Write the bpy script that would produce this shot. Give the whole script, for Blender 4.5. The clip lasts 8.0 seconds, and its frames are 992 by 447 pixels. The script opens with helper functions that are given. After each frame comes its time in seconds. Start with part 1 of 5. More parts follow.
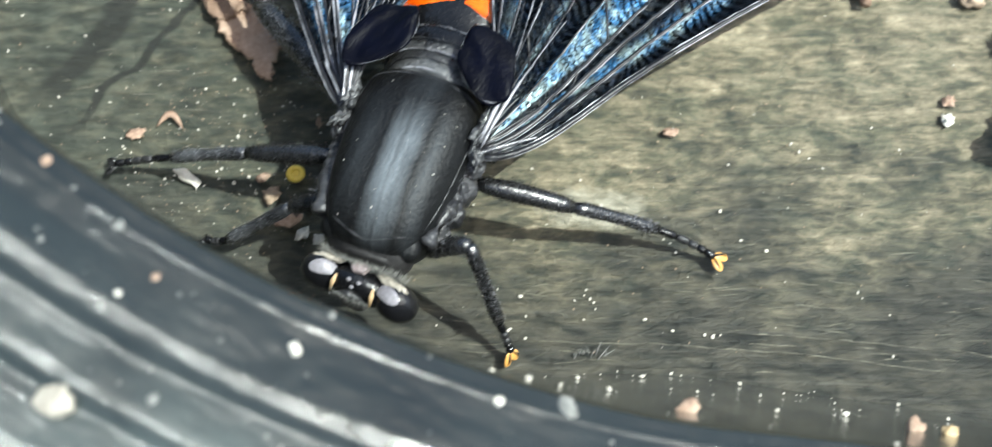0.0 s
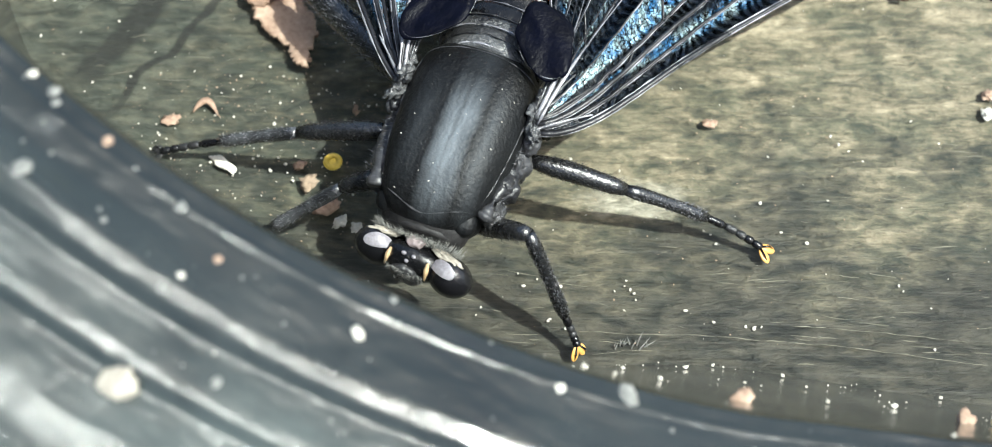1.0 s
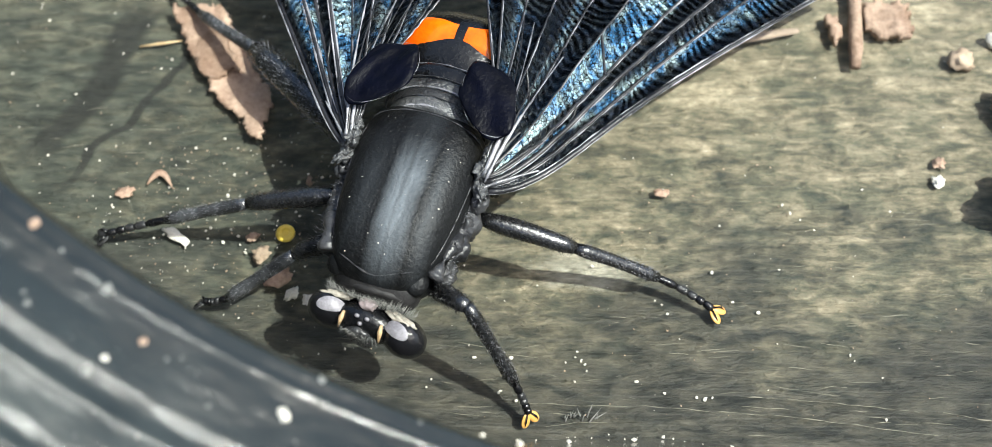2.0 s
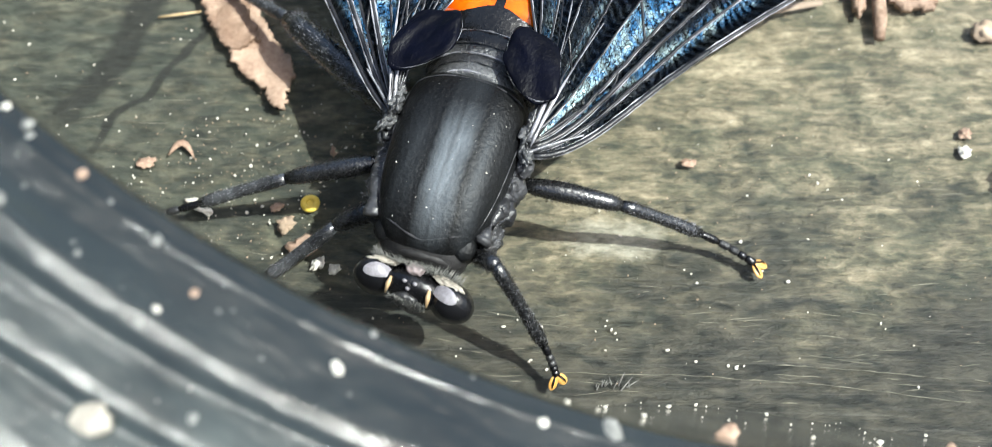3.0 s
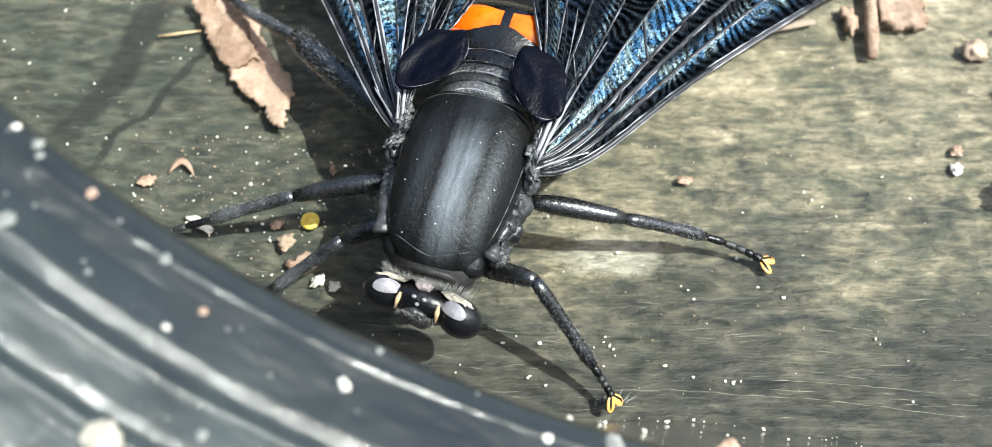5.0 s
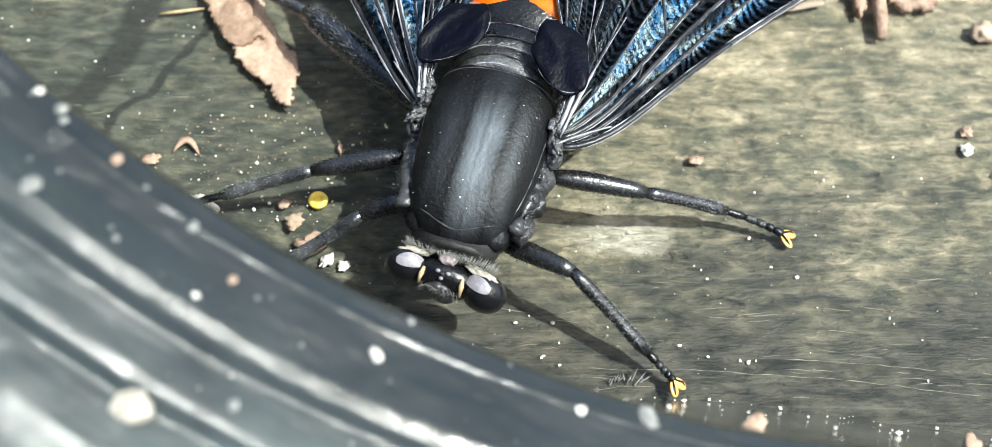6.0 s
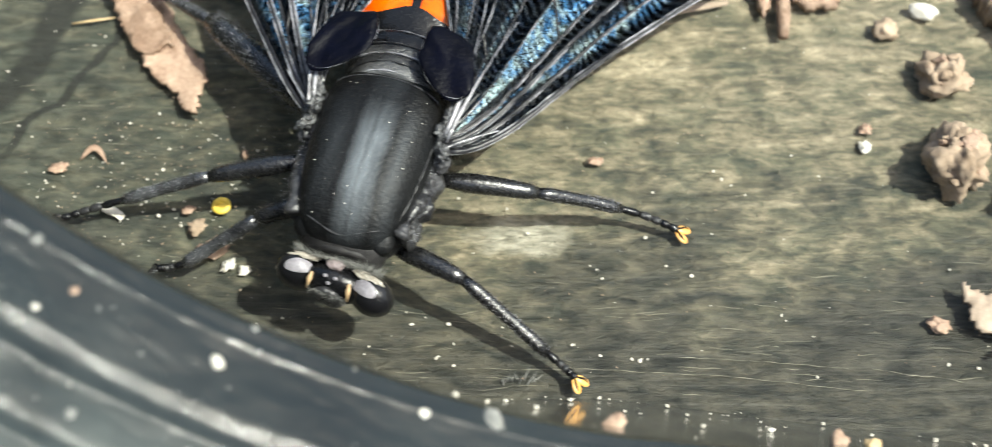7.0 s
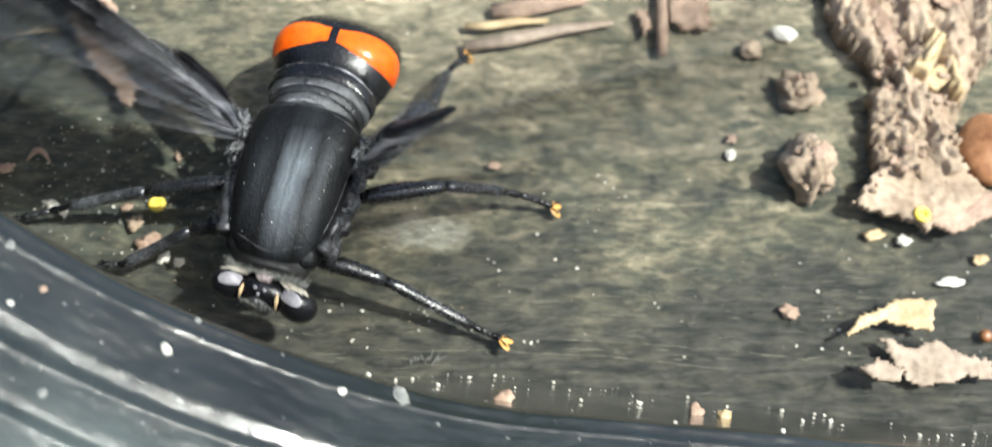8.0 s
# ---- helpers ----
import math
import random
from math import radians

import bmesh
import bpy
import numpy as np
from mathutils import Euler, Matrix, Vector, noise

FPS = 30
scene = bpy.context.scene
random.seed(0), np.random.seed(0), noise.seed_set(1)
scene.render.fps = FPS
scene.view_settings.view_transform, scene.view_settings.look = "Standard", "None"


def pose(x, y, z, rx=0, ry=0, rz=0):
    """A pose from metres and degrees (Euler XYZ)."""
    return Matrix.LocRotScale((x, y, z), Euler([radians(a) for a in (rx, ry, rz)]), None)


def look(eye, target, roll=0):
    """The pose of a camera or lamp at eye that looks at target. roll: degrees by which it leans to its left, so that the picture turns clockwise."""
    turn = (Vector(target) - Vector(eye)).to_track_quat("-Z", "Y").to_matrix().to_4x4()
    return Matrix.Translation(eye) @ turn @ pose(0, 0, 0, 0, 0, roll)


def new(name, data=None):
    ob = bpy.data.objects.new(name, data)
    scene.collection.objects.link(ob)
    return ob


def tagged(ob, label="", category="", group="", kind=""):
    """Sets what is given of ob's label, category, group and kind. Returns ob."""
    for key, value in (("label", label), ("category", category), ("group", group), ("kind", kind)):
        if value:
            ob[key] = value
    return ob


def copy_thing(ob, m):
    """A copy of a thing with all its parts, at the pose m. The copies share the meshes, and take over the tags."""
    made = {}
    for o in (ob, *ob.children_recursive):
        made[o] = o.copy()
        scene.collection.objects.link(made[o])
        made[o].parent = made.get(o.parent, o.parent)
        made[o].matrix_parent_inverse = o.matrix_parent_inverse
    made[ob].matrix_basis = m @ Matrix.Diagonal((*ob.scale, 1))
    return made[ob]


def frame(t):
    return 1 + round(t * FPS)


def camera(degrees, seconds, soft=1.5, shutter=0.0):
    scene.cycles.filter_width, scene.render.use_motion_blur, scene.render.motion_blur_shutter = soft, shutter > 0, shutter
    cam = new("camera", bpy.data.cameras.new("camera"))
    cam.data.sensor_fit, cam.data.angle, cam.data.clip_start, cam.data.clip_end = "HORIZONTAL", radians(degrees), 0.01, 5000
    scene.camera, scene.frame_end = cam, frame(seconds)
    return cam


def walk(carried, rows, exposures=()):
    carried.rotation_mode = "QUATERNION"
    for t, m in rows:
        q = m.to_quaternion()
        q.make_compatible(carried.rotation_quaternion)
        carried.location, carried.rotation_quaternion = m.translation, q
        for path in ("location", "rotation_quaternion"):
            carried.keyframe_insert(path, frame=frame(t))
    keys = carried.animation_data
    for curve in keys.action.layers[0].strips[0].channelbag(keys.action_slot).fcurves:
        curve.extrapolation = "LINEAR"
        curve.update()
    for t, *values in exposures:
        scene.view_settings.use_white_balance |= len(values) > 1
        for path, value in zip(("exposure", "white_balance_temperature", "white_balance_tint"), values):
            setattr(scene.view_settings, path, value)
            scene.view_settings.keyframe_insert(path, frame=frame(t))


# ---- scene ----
cam = camera(42.0, 8.0, soft=0.7, shutter=0.4)
cam.data.dof.use_dof = True
cam.data.dof.focus_distance = 0.064
cam.data.dof.aperture_fstop = 50.0

PATH = [
    (0.0, pose(0.01456, -0.03235, 0.06210, 25.485, 2.479, 1.665)),
    (0.1, pose(0.01388, -0.03259, 0.06194, 25.246, 2.441, 1.690)),
    (0.2, pose(0.01358, -0.03263, 0.06185, 25.170, 2.119, 1.580)),
    (0.3, pose(0.01330, -0.03253, 0.06183, 25.220, 1.784, 1.465)),
    (0.4, pose(0.01261, -0.03258, 0.06175, 25.148, 1.749, 1.491)),
    (0.5, pose(0.01193, -0.03265, 0.06167, 25.059, 1.704, 1.513)),
    (0.6, pose(0.01146, -0.03252, 0.06176, 25.280, 2.052, 1.750)),
    (0.7, pose(0.01113, -0.03255, 0.06178, 25.357, 2.302, 1.942)),
    (0.8, pose(0.01140, -0.03258, 0.06176, 25.400, 2.111, 1.925)),
    (0.9, pose(0.01187, -0.03269, 0.06171, 25.371, 1.769, 1.837)),
    (1.0, pose(0.01186, -0.03272, 0.06170, 25.430, 1.778, 1.914)),
    (1.1, pose(0.01190, -0.03254, 0.06180, 25.798, 2.285, 2.098)),
    (1.2, pose(0.01260, -0.03239, 0.06186, 26.116, 2.313, 2.052)),
    (1.3, pose(0.01326, -0.03220, 0.06193, 26.476, 2.366, 2.018)),
    (1.5, pose(0.01448, -0.03199, 0.06200, 27.034, 2.550, 1.988)),
    (1.7, pose(0.01447, -0.03184, 0.06204, 27.426, 2.257, 1.811)),
    (2.8, pose(0.01325, -0.03270, 0.06147, 28.129, 1.497, 1.265)),
    (3.0, pose(0.01166, -0.03333, 0.06079, 28.009, 0.991, 1.076)),
    (3.5, pose(0.01100, -0.03362, 0.06029, 27.701, 0.529, 0.920)),
    (4.0, pose(0.01103, -0.03375, 0.06059, 27.679, 0.916, 0.883)),
    (4.5, pose(0.01113, -0.03342, 0.06119, 28.016, 0.670, 0.852)),
    (4.7, pose(0.01110, -0.03342, 0.06156, 28.300, 0.638, 0.827)),
    (5.8, pose(0.00942, -0.03418, 0.06038, 29.089, -0.504, 0.162)),
    (6.0, pose(0.00873, -0.03420, 0.06022, 28.702, -0.778, 0.079)),
    (6.5, pose(0.00880, -0.03422, 0.06041, 28.887, -0.808, 0.000)),
    (6.7, pose(0.01081, -0.03416, 0.06082, 28.730, -0.054, 0.092)),
    (6.8, pose(0.01187, -0.03412, 0.06104, 28.661, 0.276, 0.111)),
    (6.9, pose(0.01353, -0.03413, 0.06123, 28.546, 0.173, -0.106)),
    (7.0, pose(0.01499, -0.03421, 0.06138, 28.362, 0.220, -0.241)),
    (7.1, pose(0.01554, -0.03433, 0.06130, 28.390, -0.382, -0.516)),
    (7.2, pose(0.01559, -0.03439, 0.06126, 28.478, -0.620, -0.594)),
    (7.3, pose(0.01634, -0.03416, 0.06140, 28.417, -0.600, -0.541)),
    (7.4, pose(0.01635, -0.03432, 0.06120, 28.740, -1.065, -0.314)),
    (7.5, pose(0.01644, -0.03453, 0.06114, 28.770, -1.842, -1.108)),
    (7.6, pose(0.01682, -0.03557, 0.06387, 28.206, -2.444, -1.592)),
    (7.7, pose(0.01722, -0.03709, 0.06734, 27.832, -1.728, -1.140)),
    (7.8, pose(0.01637, -0.03800, 0.06944, 27.474, -2.233, -1.505)),
    (7.9, pose(0.01709, -0.03830, 0.07006, 27.640, -2.102, -1.233)),
    (8.0, pose(0.01528, -0.03706, 0.06991, 27.173, -3.285, -1.790)),
]
walk(cam, PATH, exposures=[(0.0, 0.72, 6120, 1), (0.5, 0.82, 6180, 2), (1.0, 0.83, 6260, 2), (1.5, 0.67, 6380, 3), (3.5, 0.86, 6230, 4), (6.0, 0.93, 6230, 3), (6.5, 0.82, 6230, 3), (7.0, 0.68, 6650, 2), (7.5, 0.62, 6620, 3), (7.8, 0.60, 6560, 3), (8.0, 0.68, 6300, 4)])

# ---- light ----
SUN_ELEVATION, SUN_TURN = radians(60), radians(-14)   # turn counted from +x towards +y
sun_way = Vector((math.cos(SUN_ELEVATION) * math.cos(SUN_TURN), math.cos(SUN_ELEVATION) * math.sin(SUN_TURN), math.sin(SUN_ELEVATION)))
sky_world = bpy.data.worlds.new("sky_world")
sky_world.use_nodes = True
scene.world = sky_world
sky_nodes = sky_world.node_tree
sky = sky_nodes.nodes.new("ShaderNodeTexSky")
sky.sky_type, sky.sun_disc = "NISHITA", False
sky.dust_density, sky.air_density = 4.0, 1.0
sky.sun_elevation, sky.sun_rotation = SUN_ELEVATION, radians(90) - SUN_TURN
sky_nodes.nodes["Background"].inputs["Strength"].default_value = 0.145
sky_nodes.links.new(sky.outputs[0], sky_nodes.nodes["Background"].inputs["Color"])
sun = new("sun", bpy.data.lights.new("sun", "SUN"))
sun.data.energy, sun.data.angle, sun.data.color = 4.6, radians(0.6), (0.96, 0.97, 0.92)
sun.matrix_world = look(sun_way, (0, 0, 0))


# ---- materials ----
class Nodes:
    """A small helper to write node materials."""

    def __init__(self, name):
        self.mat = bpy.data.materials.new(name)
        self.mat.use_nodes = True
        self.tree = self.mat.node_tree
        self.bsdf = self.tree.nodes["Principled BSDF"]
        self.coord = self.tree.nodes.new("ShaderNodeTexCoord").outputs["Object"]

    def link(self, a, b):
        self.tree.links.new(a, b)

    def put(self, socket, value):
        if hasattr(value, "is_linked"):
            self.link(value, self.bsdf.inputs[socket])
        else:
            self.bsdf.inputs[socket].default_value = value
        return self

    def mapped(self, scale, turn=(0, 0, 0)):
        n = self.tree.nodes.new("ShaderNodeMapping")
        n.inputs["Scale"].default_value, n.inputs["Rotation"].default_value = scale, turn
        self.link(self.coord, n.inputs["Vector"])
        return n.outputs[0]

    def noise(self, scale, detail=4.0, rough=0.55, vector=None, distort=0.0):
        n = self.tree.nodes.new("ShaderNodeTexNoise")
        n.inputs["Scale"].default_value, n.inputs["Detail"].default_value = scale, detail
        n.inputs["Roughness"].default_value, n.inputs["Distortion"].default_value = rough, distort
        self.link(vector or self.coord, n.inputs["Vector"])
        return n.outputs["Fac"]

    def ramp(self, fac, stops):
        n = self.tree.nodes.new("ShaderNodeValToRGB")
        while len(n.color_ramp.elements) < len(stops):
            n.color_ramp.elements.new(0.5)
        for e, (at, c) in zip(n.color_ramp.elements, stops):
            e.position = at
            e.color = (*c, 1) if isinstance(c, tuple) else (c, c, c, 1)
        self.link(fac, n.inputs["Fac"])
        return n.outputs["Color"]

    def mix(self, fac, a, b, blend="MIX"):
        n = self.tree.nodes.new("ShaderNodeMix")
        n.data_type, n.blend_type = "RGBA", blend
        for socket, v in ((n.inputs[0], fac), (n.inputs[6], a), (n.inputs[7], b)):
            if hasattr(v, "is_linked"):
                self.link(v, socket)
            else:
                socket.default_value = (*v, 1) if isinstance(v, tuple) else v
        return n.outputs[2]

    def math(self, op, a, b):
        n = self.tree.nodes.new("ShaderNodeMath")
        n.operation = op
        for socket, v in zip(n.inputs, (a, b)):
            if hasattr(v, "is_linked"):
                self.link(v, socket)
            else:
                socket.default_value = v
        return n.outputs[0]

    def axis(self, n):
        s = self.tree.nodes.new("ShaderNodeSeparateXYZ")
        self.link(self.coord, s.inputs[0])
        return s.outputs[n]

    def random(self):
        return self.tree.nodes.new("ShaderNodeObjectInfo").outputs["Random"]

    def bump(self, height, distance, strength=1.0):
        n = self.tree.nodes.new("ShaderNodeBump")
        n.inputs["Distance"].default_value, n.inputs["Strength"].default_value = distance, strength
        self.link(height, n.inputs["Height"])
        self.link(n.outputs[0], self.bsdf.inputs["Normal"])
        return self


def wood_material():
    m = Nodes("weathered_wood")
    big = m.noise(1.0, 4, 0.55, m.mapped((95, 150, 100)))
    streak = m.noise(1.0, 8, 0.66, m.mapped((190, 1250, 230)), 0.6)
    cell = m.noise(1.0, 5, 0.55, m.mapped((560, 1700, 900)), 0.5)
    blotch = m.noise(1.0, 3, 0.5, m.mapped((520, 1150, 700)), 0.8)
    chip = m.noise(1.0, 3, 0.55, m.mapped((1150, 2700, 1400)), 0.4)
    fine = m.noise(1.0, 5, 0.7, m.mapped((1400, 7000, 1400)))
    speck = m.noise(1.0, 4, 0.7, m.mapped((2300, 3200, 1400)))
    x, y = m.axis(0), m.axis(1)
    mean = m.math("MULTIPLY", m.math("ADD", m.math("ADD", m.math("MULTIPLY", big, 0.85), m.math("MULTIPLY", streak, 0.40)), m.math("ADD", m.math("MULTIPLY", cell, 0.48), m.math("ADD", m.math("MULTIPLY", blotch, 0.95), m.math("MULTIPLY", chip, 0.40)))), 0.328)
    mean = m.math("ADD", mean, m.math("MULTIPLY", m.math("SUBTRACT", fine, 0.5), 0.14))
    mean = m.math("ADD", mean, m.math("MULTIPLY", m.math("SUBTRACT", speck, 0.5), 0.16))
    # brightness by place in the colour: lighter towards +y, darker towards -x
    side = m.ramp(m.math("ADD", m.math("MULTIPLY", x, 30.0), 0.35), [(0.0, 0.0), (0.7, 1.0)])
    # worn only darkens the tone past x 25 mm
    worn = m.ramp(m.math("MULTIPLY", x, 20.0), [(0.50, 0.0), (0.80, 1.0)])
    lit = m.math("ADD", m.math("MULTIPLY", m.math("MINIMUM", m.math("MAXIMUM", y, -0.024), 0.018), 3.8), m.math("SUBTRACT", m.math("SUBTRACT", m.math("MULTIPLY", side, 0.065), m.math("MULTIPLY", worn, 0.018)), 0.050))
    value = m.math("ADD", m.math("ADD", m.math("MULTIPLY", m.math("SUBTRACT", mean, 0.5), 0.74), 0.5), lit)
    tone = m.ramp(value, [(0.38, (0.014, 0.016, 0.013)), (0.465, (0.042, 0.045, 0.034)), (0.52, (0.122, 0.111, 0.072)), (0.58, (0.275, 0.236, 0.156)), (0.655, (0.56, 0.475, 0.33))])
    moss = m.noise(1.0, 5, 0.6, m.mapped((330, 560, 400)))
    tone = m.mix(m.ramp(moss, [(0.48, 0.0), (0.60, 0.5)]), tone, m.mix(0.45, tone, (0.070, 0.092, 0.060)))
    # darker grey-green towards -x, mixed into the colour
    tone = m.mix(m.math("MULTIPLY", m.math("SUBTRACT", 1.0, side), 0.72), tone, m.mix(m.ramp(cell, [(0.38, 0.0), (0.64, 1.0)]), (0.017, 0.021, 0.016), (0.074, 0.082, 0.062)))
    # damp dark wood along the dish
    damp = m.ramp(m.math("ADD", m.math("MULTIPLY", y, 38.0), m.math("ADD", big, m.math("MULTIPLY", x, -1.0))), [(0.18, 1.0), (0.54, 0.0)])
    scratch = m.noise(1.0, 6, 0.7, m.mapped((120, 3800, 200)), 0.3)
    wet = m.mix(m.ramp(scratch, [(0.52, 0.0), (0.72, 0.45)]), m.mix(m.ramp(m.mix(0.55, cell, blotch), [(0.40, 0.0), (0.62, 1.0)]), (0.017, 0.018, 0.015), (0.078, 0.073, 0.056)), (0.17, 0.162, 0.138))
    tone = m.mix(m.math("MULTIPLY", damp, 0.88), tone, wet)
    # a pale worn patch
    px, py = m.math("MULTIPLY", m.math("SUBTRACT", x, 0.0160), 300.0), m.math("MULTIPLY", m.math("SUBTRACT", y, -0.0017), 740.0)
    away = m.math("ADD", m.math("SQRT", m.math("ADD", m.math("MULTIPLY", px, px), m.math("MULTIPLY", py, py)), 0.0), m.math("MULTIPLY", m.math("SUBTRACT", m.noise(420, 5, 0.65), 0.5), 1.6))
    tone = m.mix(m.ramp(away, [(0.60, 0.92), (1.05, 0.0)]), tone, m.mix(m.ramp(chip, [(0.35, 0.0), (0.65, 1.0)]), (0.20, 0.19, 0.14), (0.44, 0.41, 0.32)))
    # cast shadows painted dark into the wood, as bands crossing the grain
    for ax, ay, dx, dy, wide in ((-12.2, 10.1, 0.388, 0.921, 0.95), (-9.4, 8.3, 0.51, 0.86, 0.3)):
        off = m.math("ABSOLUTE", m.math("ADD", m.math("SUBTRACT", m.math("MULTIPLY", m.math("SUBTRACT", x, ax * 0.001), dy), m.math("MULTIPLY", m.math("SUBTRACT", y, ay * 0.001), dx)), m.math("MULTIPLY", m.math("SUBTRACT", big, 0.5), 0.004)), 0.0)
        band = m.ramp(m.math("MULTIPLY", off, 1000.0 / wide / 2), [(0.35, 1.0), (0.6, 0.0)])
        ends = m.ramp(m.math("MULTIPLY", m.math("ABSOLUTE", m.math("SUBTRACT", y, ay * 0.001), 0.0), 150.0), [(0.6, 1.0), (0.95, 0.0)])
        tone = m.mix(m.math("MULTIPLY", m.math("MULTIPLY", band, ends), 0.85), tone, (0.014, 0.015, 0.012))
    # past the damp edge the wood is evenly weathered
    away = m.math("SQRT", m.math("ADD", m.math("MULTIPLY", x, x), m.math("MULTIPLY", y, y)), 0.0)
    far = m.ramp(m.math("MULTIPLY", away, 5.0), [(0.45, 0.0), (0.85, 1.0)])
    tone = m.mix(far, tone, m.ramp(mean, [(0.38, (0.020, 0.022, 0.017)), (0.50, (0.090, 0.086, 0.060)), (0.62, (0.300, 0.255, 0.170))]))
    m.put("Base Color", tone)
    m.put("Roughness", m.mix(damp, m.ramp(fine, [(0.3, 0.55), (0.7, 0.8)]), m.ramp(fine, [(0.3, 0.30), (0.7, 0.52)])))
    return m.bump(m.math("ADD", m.math("ADD", streak, chip), m.math("MULTIPLY", m.math("ADD", fine, speck), 0.6)), 0.00032, 0.9).mat


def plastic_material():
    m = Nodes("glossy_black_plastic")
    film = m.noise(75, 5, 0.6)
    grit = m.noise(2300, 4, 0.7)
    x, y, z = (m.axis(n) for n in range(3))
    # fine lines follow the turning marks round the dish and vary its sheen tone
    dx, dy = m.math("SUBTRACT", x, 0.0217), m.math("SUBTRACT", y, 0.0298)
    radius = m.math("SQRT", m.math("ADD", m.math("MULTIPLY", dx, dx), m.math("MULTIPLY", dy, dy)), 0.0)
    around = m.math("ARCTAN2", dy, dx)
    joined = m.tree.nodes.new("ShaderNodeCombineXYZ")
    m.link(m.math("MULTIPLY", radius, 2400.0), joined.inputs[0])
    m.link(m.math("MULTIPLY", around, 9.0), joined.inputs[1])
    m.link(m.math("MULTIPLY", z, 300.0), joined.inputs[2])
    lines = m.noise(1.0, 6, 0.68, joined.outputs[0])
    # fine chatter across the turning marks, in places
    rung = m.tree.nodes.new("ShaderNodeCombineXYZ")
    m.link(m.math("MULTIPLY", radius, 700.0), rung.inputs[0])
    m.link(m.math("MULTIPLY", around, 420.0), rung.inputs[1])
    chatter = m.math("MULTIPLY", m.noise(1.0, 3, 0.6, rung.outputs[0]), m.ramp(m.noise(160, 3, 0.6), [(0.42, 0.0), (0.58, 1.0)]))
    # rim sheen put into the colour: grey haze, stronger outwards from the lip
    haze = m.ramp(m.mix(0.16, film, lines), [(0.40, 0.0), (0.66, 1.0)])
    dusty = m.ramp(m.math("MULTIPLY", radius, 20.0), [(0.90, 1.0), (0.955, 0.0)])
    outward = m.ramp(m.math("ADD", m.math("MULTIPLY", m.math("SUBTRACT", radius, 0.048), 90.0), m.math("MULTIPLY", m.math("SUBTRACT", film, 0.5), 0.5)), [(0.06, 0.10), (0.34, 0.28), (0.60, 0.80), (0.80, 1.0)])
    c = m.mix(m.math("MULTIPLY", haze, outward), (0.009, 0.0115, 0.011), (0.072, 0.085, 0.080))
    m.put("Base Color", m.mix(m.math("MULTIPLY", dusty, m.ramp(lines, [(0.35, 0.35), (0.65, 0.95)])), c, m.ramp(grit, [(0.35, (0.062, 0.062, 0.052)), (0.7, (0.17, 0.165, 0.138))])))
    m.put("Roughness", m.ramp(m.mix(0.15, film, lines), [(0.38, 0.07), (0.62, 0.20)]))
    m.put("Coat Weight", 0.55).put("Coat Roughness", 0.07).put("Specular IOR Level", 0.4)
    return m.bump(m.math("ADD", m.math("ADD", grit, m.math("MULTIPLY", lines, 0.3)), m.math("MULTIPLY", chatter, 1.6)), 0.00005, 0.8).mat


def chitin_material(name, base, sheen, rough, gloss=0.5, relief=0.00005):
    m = Nodes(name)
    m.put("Specular IOR Level", gloss)
    n1, n2 = m.noise(420, 5, 0.6), m.noise(5200, 3, 0.6)
    c = m.mix(m.ramp(n1, [(0.35, 0.0), (0.75, 1.0)]), base, sheen)
    m.put("Base Color", c)
    m.put("Roughness", m.ramp(n2, [(0.3, rough - 0.08), (0.7, rough + 0.12)]))
    return m.bump(m.math("ADD", n2, m.math("MULTIPLY", n1, 0.6)), relief, 0.7).mat


def scutum_material():
    m = Nodes("dull_black_scutum")
    m.put("Specular IOR Level", 0.2)
    n1, n2, n3 = m.noise(420, 5, 0.6), m.noise(5200, 3, 0.6), m.noise(1.0, 5, 0.6, m.mapped((1500, 300, 600)))
    x = m.math("ADD", m.axis(0), m.math("MULTIPLY", m.math("SUBTRACT", n1, 0.5), 0.0006))
    # grey sheen of the back put into the colour as lengthwise bands
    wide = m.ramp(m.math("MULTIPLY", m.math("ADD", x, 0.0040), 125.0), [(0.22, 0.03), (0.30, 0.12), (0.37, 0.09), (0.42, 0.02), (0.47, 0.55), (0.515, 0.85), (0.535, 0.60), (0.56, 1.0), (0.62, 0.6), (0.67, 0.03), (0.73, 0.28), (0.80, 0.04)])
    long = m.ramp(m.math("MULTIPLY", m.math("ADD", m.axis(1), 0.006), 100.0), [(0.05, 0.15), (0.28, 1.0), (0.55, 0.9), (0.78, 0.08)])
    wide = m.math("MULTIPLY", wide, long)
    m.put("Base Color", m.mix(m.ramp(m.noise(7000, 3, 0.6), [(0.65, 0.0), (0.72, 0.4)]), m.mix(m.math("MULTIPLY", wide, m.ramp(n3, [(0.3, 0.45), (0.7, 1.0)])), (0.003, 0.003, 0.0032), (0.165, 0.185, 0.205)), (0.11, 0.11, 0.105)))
    m.put("Roughness", m.ramp(n2, [(0.3, 0.36), (0.7, 0.55)]))
    return m.bump(m.math("ADD", m.math("ADD", n2, m.math("MULTIPLY", n3, 0.8)), m.math("MULTIPLY", n1, 1.5)), 0.00008, 0.8).mat


def plain_material(name, low, high, rough, scale=900.0, bump=0.00006):
    m = Nodes(name)
    n1, n2 = m.noise(scale, 5, 0.6), m.noise(scale * 5, 3, 0.6)
    m.put("Base Color", m.ramp(m.mix(0.4, n1, n2), [(0.34, low), (0.66, high)]))
    m.put("Roughness", rough)
    return m.bump(n1, bump, 0.8).mat


